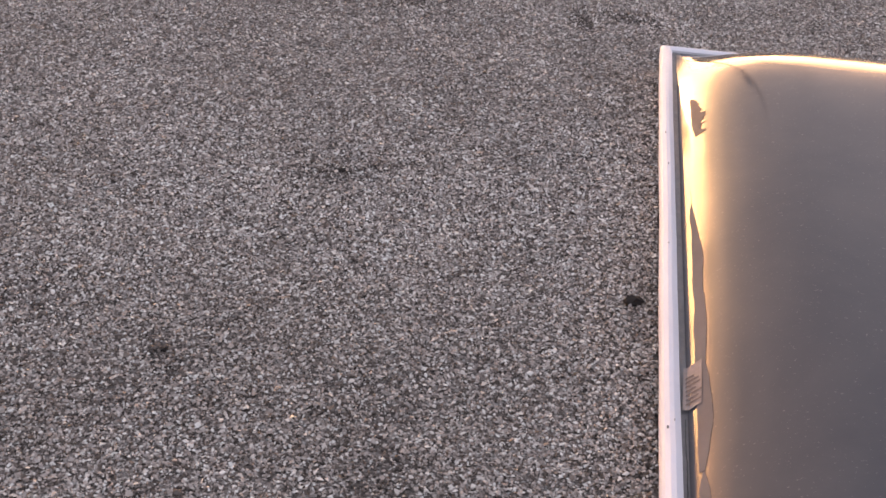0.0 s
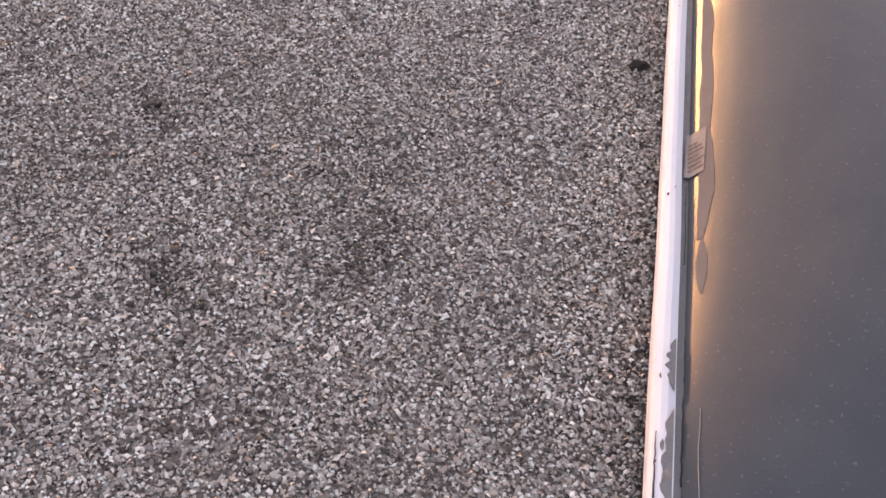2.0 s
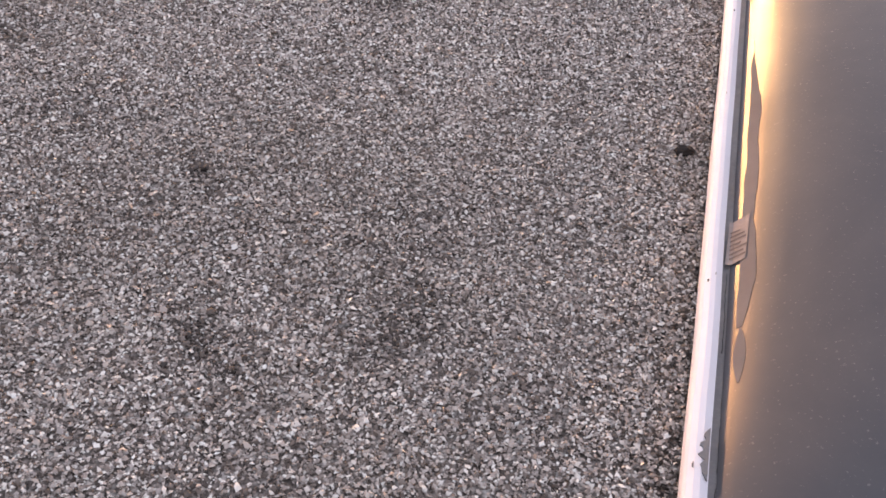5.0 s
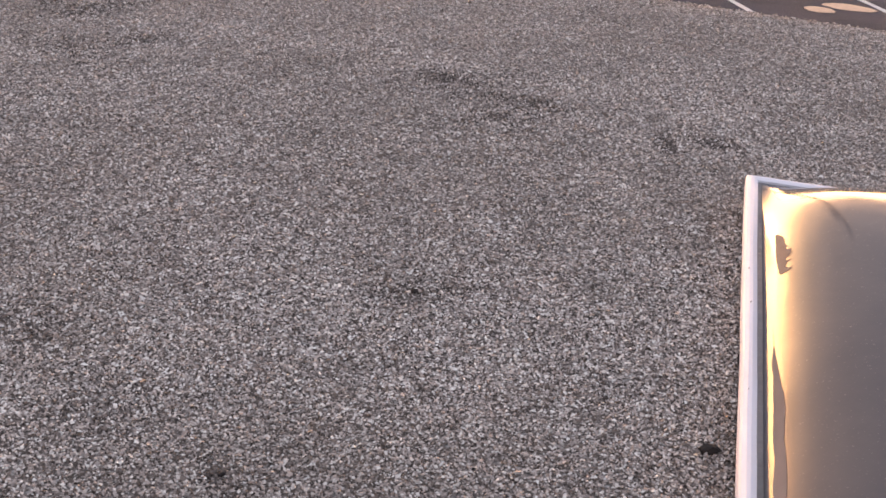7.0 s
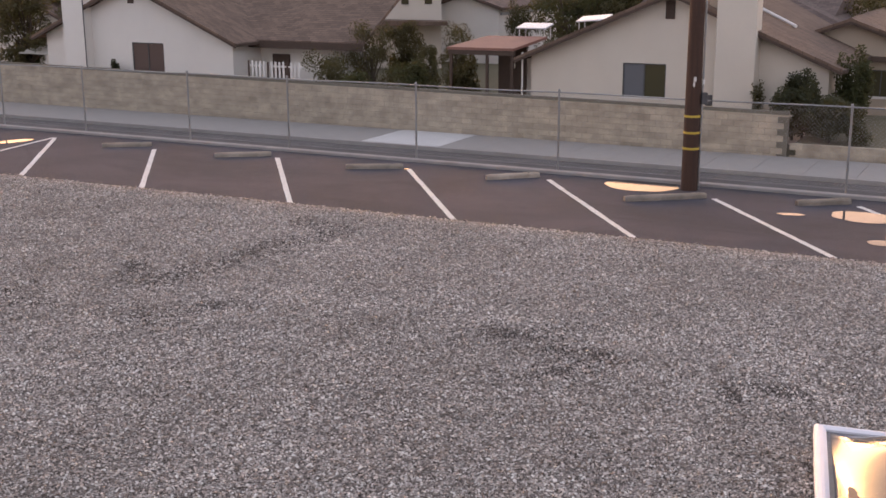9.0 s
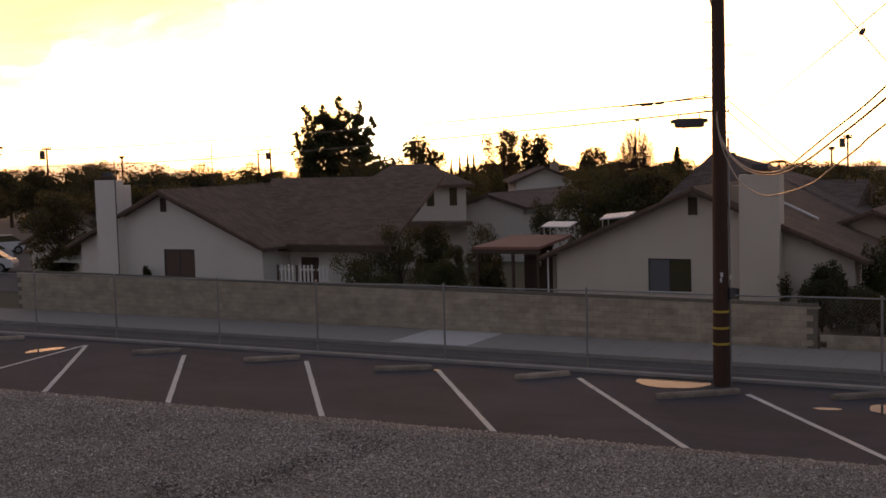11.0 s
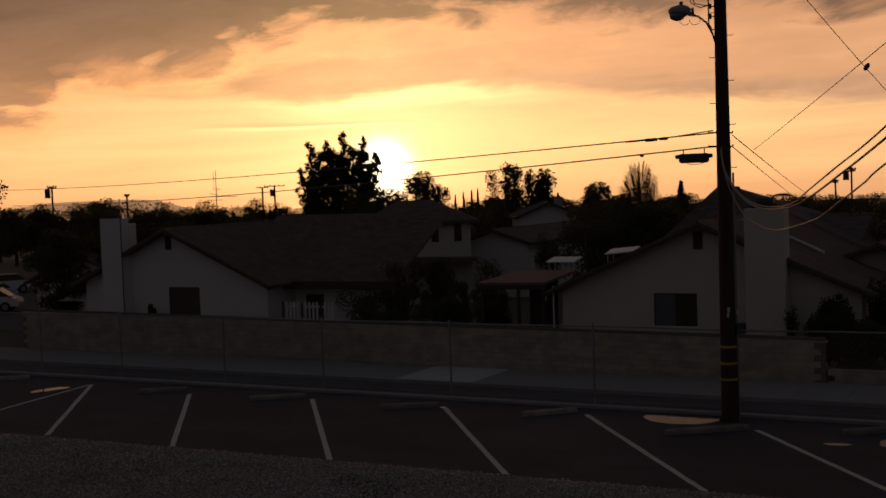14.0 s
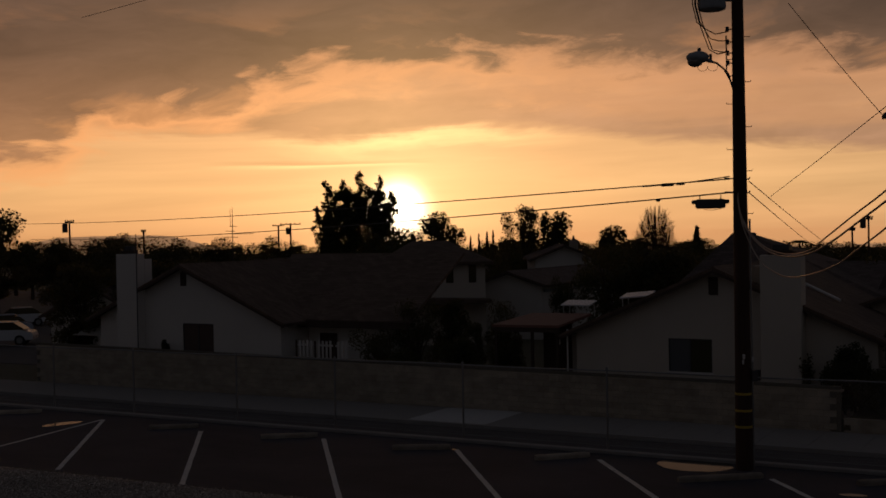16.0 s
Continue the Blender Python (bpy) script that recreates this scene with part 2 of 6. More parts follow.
def paint_material():
    """Worn white line paint that shows the asphalt in flakes."""
    m = surface("worn_line_paint", (0.74, 0.73, 0.70), (0.50, 0.49, 0.47), 0.7, 3.0, 30.0, 0.7, 0.25, 120.0)
    n = Nodes(m.node_tree)
    b = m.node_tree.nodes["Principled BSDF"]
    tc = n.add("ShaderNodeTexCoord").outputs["Object"]
    flake = n.spread(n.noise(tc, 9.0, 6, 0.7), 0.61, 0.66)
    old = b.inputs["Base Color"].links[0].from_socket
    n.link(n.mix(flake, old, (0.07, 0.065, 0.07)), b.inputs["Base Color"])
    return m


def water_material():
    m = bpy.data.materials.new("puddle_water")
    m.use_nodes = True
    n = Nodes(m.node_tree)
    b = m.node_tree.nodes["Principled BSDF"]
    b.inputs["Base Color"].default_value = (0.03, 0.028, 0.028, 1)
    b.inputs["Roughness"].default_value, b.inputs["IOR"].default_value = 0.015, 1.33
    bp = n.add("ShaderNodeBump")
    bp.inputs["Strength"].default_value, bp.inputs["Distance"].default_value = 0.02, 0.002
    n.link(n.noise(n.add("ShaderNodeTexCoord").outputs["Object"], 3.0, 2), bp.inputs["Height"])
    n.link(bp.outputs[0], b.inputs["Normal"])
    return m


def dome_material():
    """Aged grey-white acrylic, glossy, with dust, water marks and a dried run."""
    m = bpy.data.materials.new("acrylic_dome")
    m.use_nodes = True
    n = Nodes(m.node_tree)
    b = m.node_tree.nodes["Principled BSDF"]
    tc = n.add("ShaderNodeTexCoord").outputs["Object"]
    dust = n.spread(n.noise(tc, 3.5, 6, 0.65, 0.4), 0.40, 0.75)
    speck = n.spread(n.noise(tc, 180.0, 2, 0.5), 0.66, 0.74)
    col = n.mix(dust, (0.076, 0.077, 0.085), (0.096, 0.095, 0.100))
    col = n.mix(n.math("MULTIPLY", speck, 0.25), col, (0.32, 0.30, 0.28))
    n.link(col, b.inputs["Base Color"])
    b.inputs["IOR"].default_value = 1.33
    b.inputs["Specular IOR Level"].default_value = 0.46
    n.link(n.spread(dust, 0, 1, 0.08, 0.17), b.inputs["Roughness"])
    bp = n.add("ShaderNodeBump")
    bp.inputs["Strength"].default_value, bp.inputs["Distance"].default_value = 0.05, 0.02
    n.link(n.noise(tc, 4.0, 3, 0.5), bp.inputs["Height"])
    n.link(bp.outputs[0], b.inputs["Normal"])
    return m


def glass_material(name, tint):
    m = bpy.data.materials.new(name)
    m.use_nodes = True
    b = m.node_tree.nodes["Principled BSDF"]
    b.inputs["Base Color"].default_value = (*tint, 1)
    b.inputs["Roughness"].default_value, b.inputs["IOR"].default_value = 0.04, 1.5
    return m


def shingle_material(name, base):
    m = surface(name, base, tuple(c * 0.65 for c in base), 0.9, 0.8, 14.0, 0.8, 0.0)
    n = Nodes(m.node_tree)
    b = m.node_tree.nodes["Principled BSDF"]
    tc = n.add("ShaderNodeTexCoord").outputs["Object"]
    br = n.add("ShaderNodeTexBrick")
    n.link(tc, br.inputs["Vector"])
    for k, v in (("Scale", 1.0), ("Brick Width", 0.42), ("Row Height", 0.19), ("Mortar Size", 0.012)):
        br.inputs[k].default_value = v
    for k, v in (("Color1", 0.75), ("Color2", 1.2), ("Mortar", 0.5)):
        br.inputs[k].default_value = (v, v, v, 1)
    old = b.inputs["Base Color"].links[0].from_socket
    n.link(n.mix(1.0, old, br.outputs["Color"], "MULTIPLY"), b.inputs["Base Color"])
    bp = n.add("ShaderNodeBump")
    bp.inputs["Strength"].default_value, bp.inputs["Distance"].default_value = 0.6, 0.02
    n.link(br.outputs["Color"], bp.inputs["Height"])
    n.link(bp.outputs[0], b.inputs["Normal"])
    return m


def leaf_material(name, base):
    m = bpy.data.materials.new(name)
    m.use_nodes = True
    n = Nodes(m.node_tree)
    b = m.node_tree.nodes["Principled BSDF"]
    r = n.add("ShaderNodeNewGeometry").outputs["Random Per Island"]
    o = n.add("ShaderNodeObjectInfo").outputs["Random"]
    col = n.mix(r, tuple(c * 0.6 for c in base), tuple(min(1, c * 1.5) for c in base))
    n.link(n.scaled(col, n.spread(o, 0, 1, 0.75, 1.25)), b.inputs["Base Color"])
    b.inputs["Roughness"].default_value = 0.65
    tr = n.add("ShaderNodeBsdfTranslucent")
    n.link(n.mix(0.5, col, (0.20, 0.15, 0.035)), tr.inputs[0])
    mx = n.add("ShaderNodeMixShader")
    mx.inputs[0].default_value = 0.40
    out = m.node_tree.nodes["Material Output"]
    n.link(b.outputs[0], mx.inputs[1])
    n.link(tr.outputs[0], mx.inputs[2])
    n.link(mx.outputs[0], out.inputs[0])
    return m


GRAVEL = pebble_material("roof_gravel", False)
# the next two are evened, lighter copies of roof_gravel for the farther zones
GRAVEL_MID = pebble_material("roof_gravel_lightened_mid", False, 0.22)
GRAVEL_FAR = pebble_material("roof_gravel_lightened_far", False, 0.42)
GRAVEL_DIRTY = surface("dirty_roof_gravel", (0.16, 0.135, 0.12), (0.07, 0.058, 0.052), 0.9, 30.0, 90.0, 0.7, 0.0, per="Island", spread=0.6)
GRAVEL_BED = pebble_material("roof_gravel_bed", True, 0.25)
ASPHALT = asphalt_material("parking_asphalt", (0.063, 0.060, 0.080))
ROAD = asphalt_material("street_asphalt", (0.115, 0.105, 0.105), False)
PAINT = paint_material()
CONCRETE = surface("concrete", (0.36, 0.34, 0.32), (0.22, 0.20, 0.19), 0.9, 2.0, 50.0, 0.7, 0.3, 90.0)
STOP_CONCRETE = surface("wheel_stop_concrete", (0.38, 0.325, 0.265), (0.18, 0.152, 0.122), 0.92, 5.0, 45.0, 0.85, 0.5, 60.0, per="Object", spread=0.28)
SIDEWALK = surface("sidewalk_concrete", (0.31, 0.292, 0.275), (0.20, 0.188, 0.176), 0.9, 0.6, 25.0, 0.6, 0.1, 90.0)
NEW_CONCRETE = surface("pale_concrete", (0.56, 0.55, 0.54), (0.46, 0.45, 0.44), 0.9, 1.2, 25.0, 0.5, 0.1, 90.0)
BLOCK = surface("block_wall_concrete", (0.54, 0.46, 0.355), (0.28, 0.235, 0.18), 0.95, 1.5, 14.0, 1.0, 0.4, 70.0, per="Object", spread=0.13, stretch=(1, 1, 1.6), place=True)
BLOCK_FAR = surface("block_wall_concrete_row", (0.54, 0.46, 0.355), (0.28, 0.235, 0.18), 0.95, 1.5, 14.0, 1.0, 0.4, 70.0, per="Island", spread=0.08, stretch=(1, 1, 1.6), place=True)
MORTAR = surface("mortar", (0.16, 0.142, 0.112), None, 0.95)
STUCCO = surface("cream_stucco", (0.66, 0.60, 0.52), (0.55, 0.49, 0.42), 0.95, 0.5, 18.0, 0.55, 0.35, 55.0)
STUCCO_WHITE = surface("white_stucco", (0.74, 0.71, 0.67), (0.62, 0.58, 0.54), 0.95, 0.5, 18.0, 0.5, 0.35, 55.0)
STUCCO_TAN = surface("tan_stucco", (0.42, 0.35, 0.28), (0.32, 0.27, 0.21), 0.95, 0.5, 18.0, 0.5, 0.35, 55.0)
SHINGLE = shingle_material("brown_shingles", (0.17, 0.115, 0.085))
SHINGLE_GREY = shingle_material("grey_brown_shingles", (0.135, 0.098, 0.086))
TRIM_DARK = surface("dark_brown_trim", (0.075, 0.048, 0.035), None, 0.7)
TRIM_RED = surface("red_brown_patio_roof", (0.26, 0.125, 0.095), (0.17, 0.09, 0.07), 0.6, 1.0, 20, 0.6)
TRIM_WHITE = surface("white_trim", (0.72, 0.70, 0.68), (0.55, 0.53, 0.50), 0.6)
POLE_WOOD = surface("creosoted_pole_wood", (0.075, 0.036, 0.022), (0.036, 0.019, 0.013), 0.8, 3.0, 30.0, 0.8, 0.6, 12.0, stretch=(6, 6, 0.4))
GALV = surface("galvanised_steel", (0.34, 0.34, 0.34), (0.22, 0.22, 0.22), 0.5, 4.0, 60.0, 0.6, 0.05, metal=0.7)
DARK_METAL = surface("dark_weathered_metal", (0.10, 0.10, 0.105), None, 0.55, metal=0.4)
LAMP_GREY = surface("grey_lamp_housing", (0.34, 0.36, 0.38), (0.26, 0.27, 0.28), 0.5)
CABLE = surface("cable_sheath", (0.055, 0.048, 0.042), None, 0.35, bump=0.0)
CABLE_SHINY = surface("weathered_service_cable", (0.50, 0.40, 0.32), None, 0.36, bump=0.0, metal=0.8)
YELLOW = surface("yellow_band", (0.62, 0.44, 0.06), None, 0.5)
WHITE_METAL = surface("white_enamel_frame", (0.82, 0.80, 0.85), (0.66, 0.64, 0.68), 0.5, 5.0, 60.0, 0.5, 0.1, 50.0)
FLASHING = surface("black_roof_mastic", (0.018, 0.017, 0.017), (0.035, 0.032, 0.03), 0.75, 6.0, 40.0, 0.7, 0.8, 25.0)
SEALANT = surface("grey_glazing_sealant", (0.21, 0.205, 0.21), (0.12, 0.115, 0.115), 0.55, 7.0, 60.0, 0.8, 0.4, 30.0)
GRIME = surface("dark_dried_grime", (0.19, 0.165, 0.155), (0.26, 0.23, 0.215), 0.95, 14.0, 80.0, 0.6, 0.0, 60.0, ior=1.08)
GRIME_DARK = surface("caked_brown_dirt", (0.26, 0.195, 0.15), (0.38, 0.30, 0.24), 0.95, 40.0, 160.0, 0.7, 0.0, 60.0, ior=1.05)
LABEL = surface("faded_foil_label", (0.36, 0.31, 0.29), (0.22, 0.18, 0.165), 0.7, 30.0, 150.0, 0.8, 0.1, 120.0, ior=1.2)
LABEL_INK = surface("faded_label_print", (0.20, 0.165, 0.15), None, 0.9, bump=0.0, ior=1.05)
DOME = dome_material()
WATER = water_material()
GLASS_DARK = glass_material("dark_window_glass", (0.075, 0.068, 0.040))
GLASS_SCREEN = glass_material("window_glass_with_screen", (0.15, 0.155, 0.17))
GLASS_BROWN = glass_material("shuttered_window_glass", (0.13, 0.095, 0.085))
SKYLIGHT_PANEL = surface("bright_roof_skylight", (0.82, 0.83, 0.86), (0.7, 0.7, 0.73), 0.25, coat=0.3)
BARK = surface("bark", (0.085, 0.062, 0.045), None, 0.95, 6.0, 40.0, 0.8, 0.6, 30.0)
LEAF = leaf_material("broad_leaves", (0.050, 0.060, 0.024))
LEAF_DARK = leaf_material("dark_leaves", (0.034, 0.042, 0.022))
LEAF_DRY = leaf_material("olive_dry_leaves", (0.075, 0.068, 0.030))
SOIL = surface("dry_soil_and_grass", (0.13, 0.105, 0.065), (0.075, 0.075, 0.035), 0.97, 0.08, 3.0, 0.9, 0.3, 8.0)
HILL = surface("hills_with_haze_glow", (0.30, 0.22, 0.19), None, 1.0, 0.002, 0.01, 0.4, 0.0)
# orange emission stands in for the sunset haze over the hills
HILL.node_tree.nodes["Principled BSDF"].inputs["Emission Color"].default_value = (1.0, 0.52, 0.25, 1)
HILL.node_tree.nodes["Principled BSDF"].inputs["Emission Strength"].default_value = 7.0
CAR_WHITE = surface("white_car_paint", (0.70, 0.71, 0.74), None, 0.3, amount=0.1, bump=0.0, coat=0.6)
CAR_BLUE = surface("pale_blue_car_paint", (0.42, 0.48, 0.58), None, 0.3, amount=0.1, bump=0.0, coat=0.6)
TYRE = surface("tyre_rubber", (0.022, 0.022, 0.022), None, 0.85)
RUST = surface("rusty_dark_stone", (0.022, 0.017, 0.015), None, 0.9)
CANVAS = surface("pale_canvas", (0.55, 0.52, 0.47), None, 0.9)


# ---- building helpers ----
def to_object(name, bm, material, smooth=False):
    me = bpy.data.meshes.new(name)
    bmesh.ops.recalc_face_normals(bm, faces=bm.faces)
    bm.to_mesh(me)
    bm.free()
    me.materials.append(material)
    if smooth:
        me.shade_smooth()
    return new(name, me)


def part(name, bm, material, parent, label="", smooth=False):
    ob = to_object(name, bm, material, smooth)
    ob.parent = parent
    return tagged(ob, label)


def thing(name, m, label, category, group="", kind=""):
    ob = new(name)
    ob.empty_display_size = 0.2
    ob.matrix_world = m
    return tagged(ob, label, category, group, kind)


def solo(name, bm, material, m, label="", category="", group="", kind="", smooth=False):
    ob = to_object(name, bm, material, smooth)
    ob.matrix_world = m
    return tagged(ob, label, category, group, kind)


def cuboid(bm, lo, hi, bevel=0.0):
    made = bmesh.ops.create_cube(bm, size=1)["verts"]
    for v in made:
        v.co = Vector([lo[i] if v.co[i] < 0 else hi[i] for i in range(3)])
    if bevel:
        edges = {e for v in made for e in v.link_edges}
        bmesh.ops.bevel(bm, geom=list(edges), offset=bevel, segments=1, affect="EDGES")
    return bm


def box(lo, hi, bevel=0.0):
    return cuboid(bmesh.new(), lo, hi, bevel)


def prism(bm, outline, y0, y1):
    """A flat outline in x and z, drawn out from y0 to y1."""
    a = [bm.verts.new((x, y0, z)) for x, z in outline]
    b = [bm.verts.new((x, y1, z)) for x, z in outline]
    n = len(outline)
    bm.faces.new(a)
    bm.faces.new(b[::-1])
    for i in range(n):
        bm.faces.new((a[i], b[i], b[(i + 1) % n], a[(i + 1) % n]))
    return bm


def slab(bm, outline, z0, z1):
    """An outline in x and y, drawn up from z0 to z1."""
    a = [bm.verts.new((x, y, z0)) for x, y in outline]
    b = [bm.verts.new((x, y, z1)) for x, y in outline]
    n = len(outline)
    bm.faces.new(a[::-1])
    bm.faces.new(b)
    for i in range(n):
        bm.faces.new((a[i], a[(i + 1) % n], b[(i + 1) % n], b[i]))
    return bm


def tube(bm, points, radius, sides=6, taper=1.0):
    """A round tube along points; its radius shrinks to taper times at the end."""
    pts = [Vector(p) for p in points]
    rings = []
    for i, p in enumerate(pts):
        d = (pts[min(i + 1, len(pts) - 1)] - pts[max(i - 1, 0)]).normalized()
        side = d.cross(Vector((0, 0, 1)) if abs(d.z) < 0.9 else Vector((1, 0, 0))).normalized()
        up = side.cross(d)
        r = radius * (1 + (taper - 1) * i / max(1, len(pts) - 1))
        rings.append([bm.verts.new(p + r * (math.cos(a) * side + math.sin(a) * up)) for a in (2 * math.pi * k / sides for k in range(sides))])
    for a, b in zip(rings, rings[1:]):
        for k in range(sides):
            bm.faces.new((a[k], a[(k + 1) % sides], b[(k + 1) % sides], b[k]))
    bm.faces.new(rings[0][::-1])
    bm.faces.new(rings[-1])
    return bm


def lathe(bm, profile, sides=16, at=(0, 0, 0)):
    """Turns (radius, z) pairs round the upright axis."""
    rings = []
    for r, z in profile:
        rings.append([bm.verts.new((at[0] + r * math.cos(2 * math.pi * k / sides), at[1] + r * math.sin(2 * math.pi * k / sides), at[2] + z)) for k in range(sides)])
    for a, b in zip(rings, rings[1:]):
        for k in range(sides):
            bm.faces.new((a[k], a[(k + 1) % sides], b[(k + 1) % sides], b[k]))
    bm.faces.new(rings[0][::-1])
    bm.faces.new(rings[-1])
    return bm


def blob(bm, at, size, seed, detail=2, rough=0.25):
    """An uneven rounded lump."""
    made = bmesh.ops.create_icosphere(bm, subdivisions=detail, radius=1)["verts"]
    for v in made:
        k = 1 + rough * noise.noise(v.co * 1.7 + Vector((seed * 3.1, seed, 0)))
        v.co = Vector([at[i] + v.co[i] * size[i] * k for i in range(3)])
    return bm


LOT = pose(0, 0, 0, 0, 0, -29.3)          # x along the row of stalls, y away from the building
STREET_Z = -1.9
ROOF = pose(0, 2, 3.15, 0.61, 0.96, 0)    # the roof falls a little to the right and towards the building's middle
SKY = Matrix.Translation((0.02, -0.14, 4.395)) @ Matrix.Scale(1.075, 4) @ Matrix.Translation((-0.02, 0.14, -4.395)) @ ROOF @ pose(0.3915, -1.458, 0, 0, 0, -18.45)    # sits low in the gravel


def edge_y(x):
    return 3.92 - 0.4375 * (x - 0.07)


# ---- ground, lot, street ----
def build_ground():
    bm = bmesh.new()
    ds = [-400, 23.02, 25.5, 26.0, 60, 200, 600, 1500, 4200]
    zs = [-0.02, -0.02, -1.93, -1.93, -1.93, -2.6, -9.0, -22.0, -62.0]
    ss = [-3500, -900, -300, -100, -40, 0, 40, 100, 300, 900, 3500]
    grid = [[bm.verts.new((s, d, z)) for s in ss] for d, z in zip(ds, zs)]
    for a, b in zip(grid, grid[1:]):
        for i in range(len(ss) - 1):
            bm.faces.new((a[i], a[i + 1], b[i + 1], b[i]))
    solo("ground", bm, SOIL, LOT, "dry soil and grass reaching to the horizon", "ground", kind="structure")

    bm = bmesh.new()
    slab(bm, [(-70, 9), (40, 9), (40, 22.85), (-70, 22.85)], -0.015, 0.0)
    solo("parking_lot", bm, ASPHALT, LOT, "dark damp asphalt of the parking lot", "parking lot", kind="structure")
    bm = bmesh.new()
    prism_pts = [(22.85, -0.1), (22.85, 0.055), (22.87, 0.07), (23.0, 0.07), (23.02, 0.055), (23.02, -0.1)]
    a = [bm.verts.new((-70, d, z)) for d, z in prism_pts]
    b = [bm.verts.new((40, d, z)) for d, z in prism_pts]
    bm.faces.new(a[::-1]); bm.faces.new(b)
    for i in range(6):
        bm.faces.new((a[i], b[i], b[(i + 1) % 6], a[(i + 1) % 6]))
    solo("kerb_lot", bm, CONCRETE, LOT, "pale concrete kerb along the lot's edge", "kerb", kind="structure")
    bm = slab(bmesh.new(), [(-160, 26.0), (60, 26.0), (60, 34.75), (-160, 34.75)], STREET_Z - 0.02, STREET_Z)
    solo("road", bm, ROAD, LOT, "grey worn street asphalt below the lot", "road", kind="structure")
    bm = slab(bmesh.new(), [(-160, 34.75), (60, 34.75), (60, 34.92), (-160, 34.92)], STREET_Z - 0.02, STREET_Z + 0.13)
    solo("kerb_street", bm, CONCRETE, LOT, "concrete street kerb", "kerb", kind="structure")
    walk_ob = thing("sidewalk", LOT, "light grey concrete sidewalk in square slabs", "sidewalk", kind="structure")
    bm = slab(bmesh.new(), [(-160, 34.92), (60, 34.92), (60, 37.9), (-160, 37.9)], STREET_Z - 0.02, STREET_Z + 0.105)
    part("bedding", bm, MORTAR, walk_ob)
    bm = box((0.006, 0, 0), (1.494, 2.96, 0.03), 0.006)
    me = to_object("slab", bm, SIDEWALK)
    me.parent = walk_ob
    me.location = (-60, 34.93, STREET_Z + 0.10)
    for k in range(1, 46):
        if k in (26, 27):
            continue
        o = new("slab", me.data)
        o.parent, o.location = walk_ob, (-60 + 1.5 * k, 34.93, STREET_Z + 0.10)
    bm = slab(bmesh.new(), [(-21.0, 34.93), (-18.0, 34.93), (-18.0, 37.9), (-21.0, 37.9)], STREET_Z + 0.05, STREET_Z + 0.132)
    solo("driveway_apron", bm, NEW_CONCRETE, LOT, "newer pale concrete apron in the sidewalk", "sidewalk", kind="structure")
    bm = slab(bmesh.new(), [(-140, 44), (-47, 44), (-47, 110), (-140, 110)], STREET_Z - 0.03, STREET_Z + 0.01)
    solo("road_side_street", bm, ROAD, LOT, "grey side street with parked cars", "road", kind="structure")
    # hills on the horizon
    bm = bmesh.new()
    prev = None
    for i in range(260):
        az = radians(-60 + 0.45 * i)
        i = i * 0.45 / 1.3
        h = -44 + 3 * noise.noise(Vector((i * 0.9, 4, 0)))
        h += 60 * math.exp(-((i - 34.2) / 3.6) ** 4) + 4 * noise.noise(Vector((i * 1.7, 1, 0)))
        p = Vector((math.sin(az), math.cos(az), 0)) * 3200
        row = [bm.verts.new(p + Vector((0, 0, -70))), bm.verts.new(p * 1.06 + Vector((0, 0, 3 + h))), bm.verts.new(p * 1.14 + Vector((0, 0, -70)))]
        if prev:
            for k in range(2):
                bm.faces.new((prev[k], row[k], row[k + 1], prev[k + 1]))
        prev = row
    solo("backdrop_hills", bm, HILL, Matrix(), "low hills on the horizon, glowing orange in place of haze", "hills", kind="structure", smooth=True)


build_ground()


# ---- roof with gravel ----
def build_roof():
    edge = [(-14.0, edge_y(-14)), (14.0, edge_y(14))]
    back = [(x - 4.8, y - 11.0) for x, y in edge[::-1]]
    bm = slab(bmesh.new(), edge[::-1] + back[::-1], -0.25, 0.0)
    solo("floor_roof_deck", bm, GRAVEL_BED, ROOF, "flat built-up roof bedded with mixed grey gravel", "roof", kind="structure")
    n = Vector((0.4, 0.9165, 0)) * 0.03
    lip = [(x + n.x, y + n.y) for x, y in edge]
    bm = slab(bmesh.new(), [edge[0], edge[1], lip[1], lip[0]], -0.16, -0.004)
    solo("trim_gravel_stop", bm, FLASHING, ROOF, "dark metal gravel stop along the roof edge", "roof edge", kind="structure")
    wall = [(x - 0.1, y - 0.25) for x, y in edge]
    inner = [(x - 0.2, y - 0.45) for x, y in edge]
    bm = slab(bmesh.new(), [wall[0], wall[1], inner[1], inner[0]], -3.4, -0.25)
    solo("wall_building", bm, STUCCO_TAN, ROOF, "tan stucco wall under the roof edge", "wall", kind="structure")


build_roof()

BARE = [(-0.28, 1.57, 0.13), (0.20, 1.36, 0.11), (0.16, 1.22, 0.07), (-0.17, 1.67, 0.03), (0.22, 2.36, 0.06), (0.57, 3.80, 0.11), (0.52, 3.98, 0.10),
        (-0.8, 4.92, 0.13), (-0.62, 5.1, 0.11), (-0.45, 5.35, 0.12), (-0.95, 4.7, 0.10), (-0.25, 5.5, 0.12), (-1.1, 4.85, 0.08), (0.7, 3.75, 0.09), (0.56, 3.58, 0.09), (1.10, 3.38, 0.04), (-0.70, 4.30, 0.09), (-0.14, 1.21, 0.05),
        (-0.44, 1.86, 0.11), (0.26, 1.50, 0.10), (-0.57, 2.13, 0.10), (1.26, 3.40, 0.06), (-0.08, 0.92, 0.10), (-0.38, 5.70, 0.10), (-0.90, 4.12, 0.12), (-1.45, 4.4, 0.12), (0.42, 3.99, 0.08)]


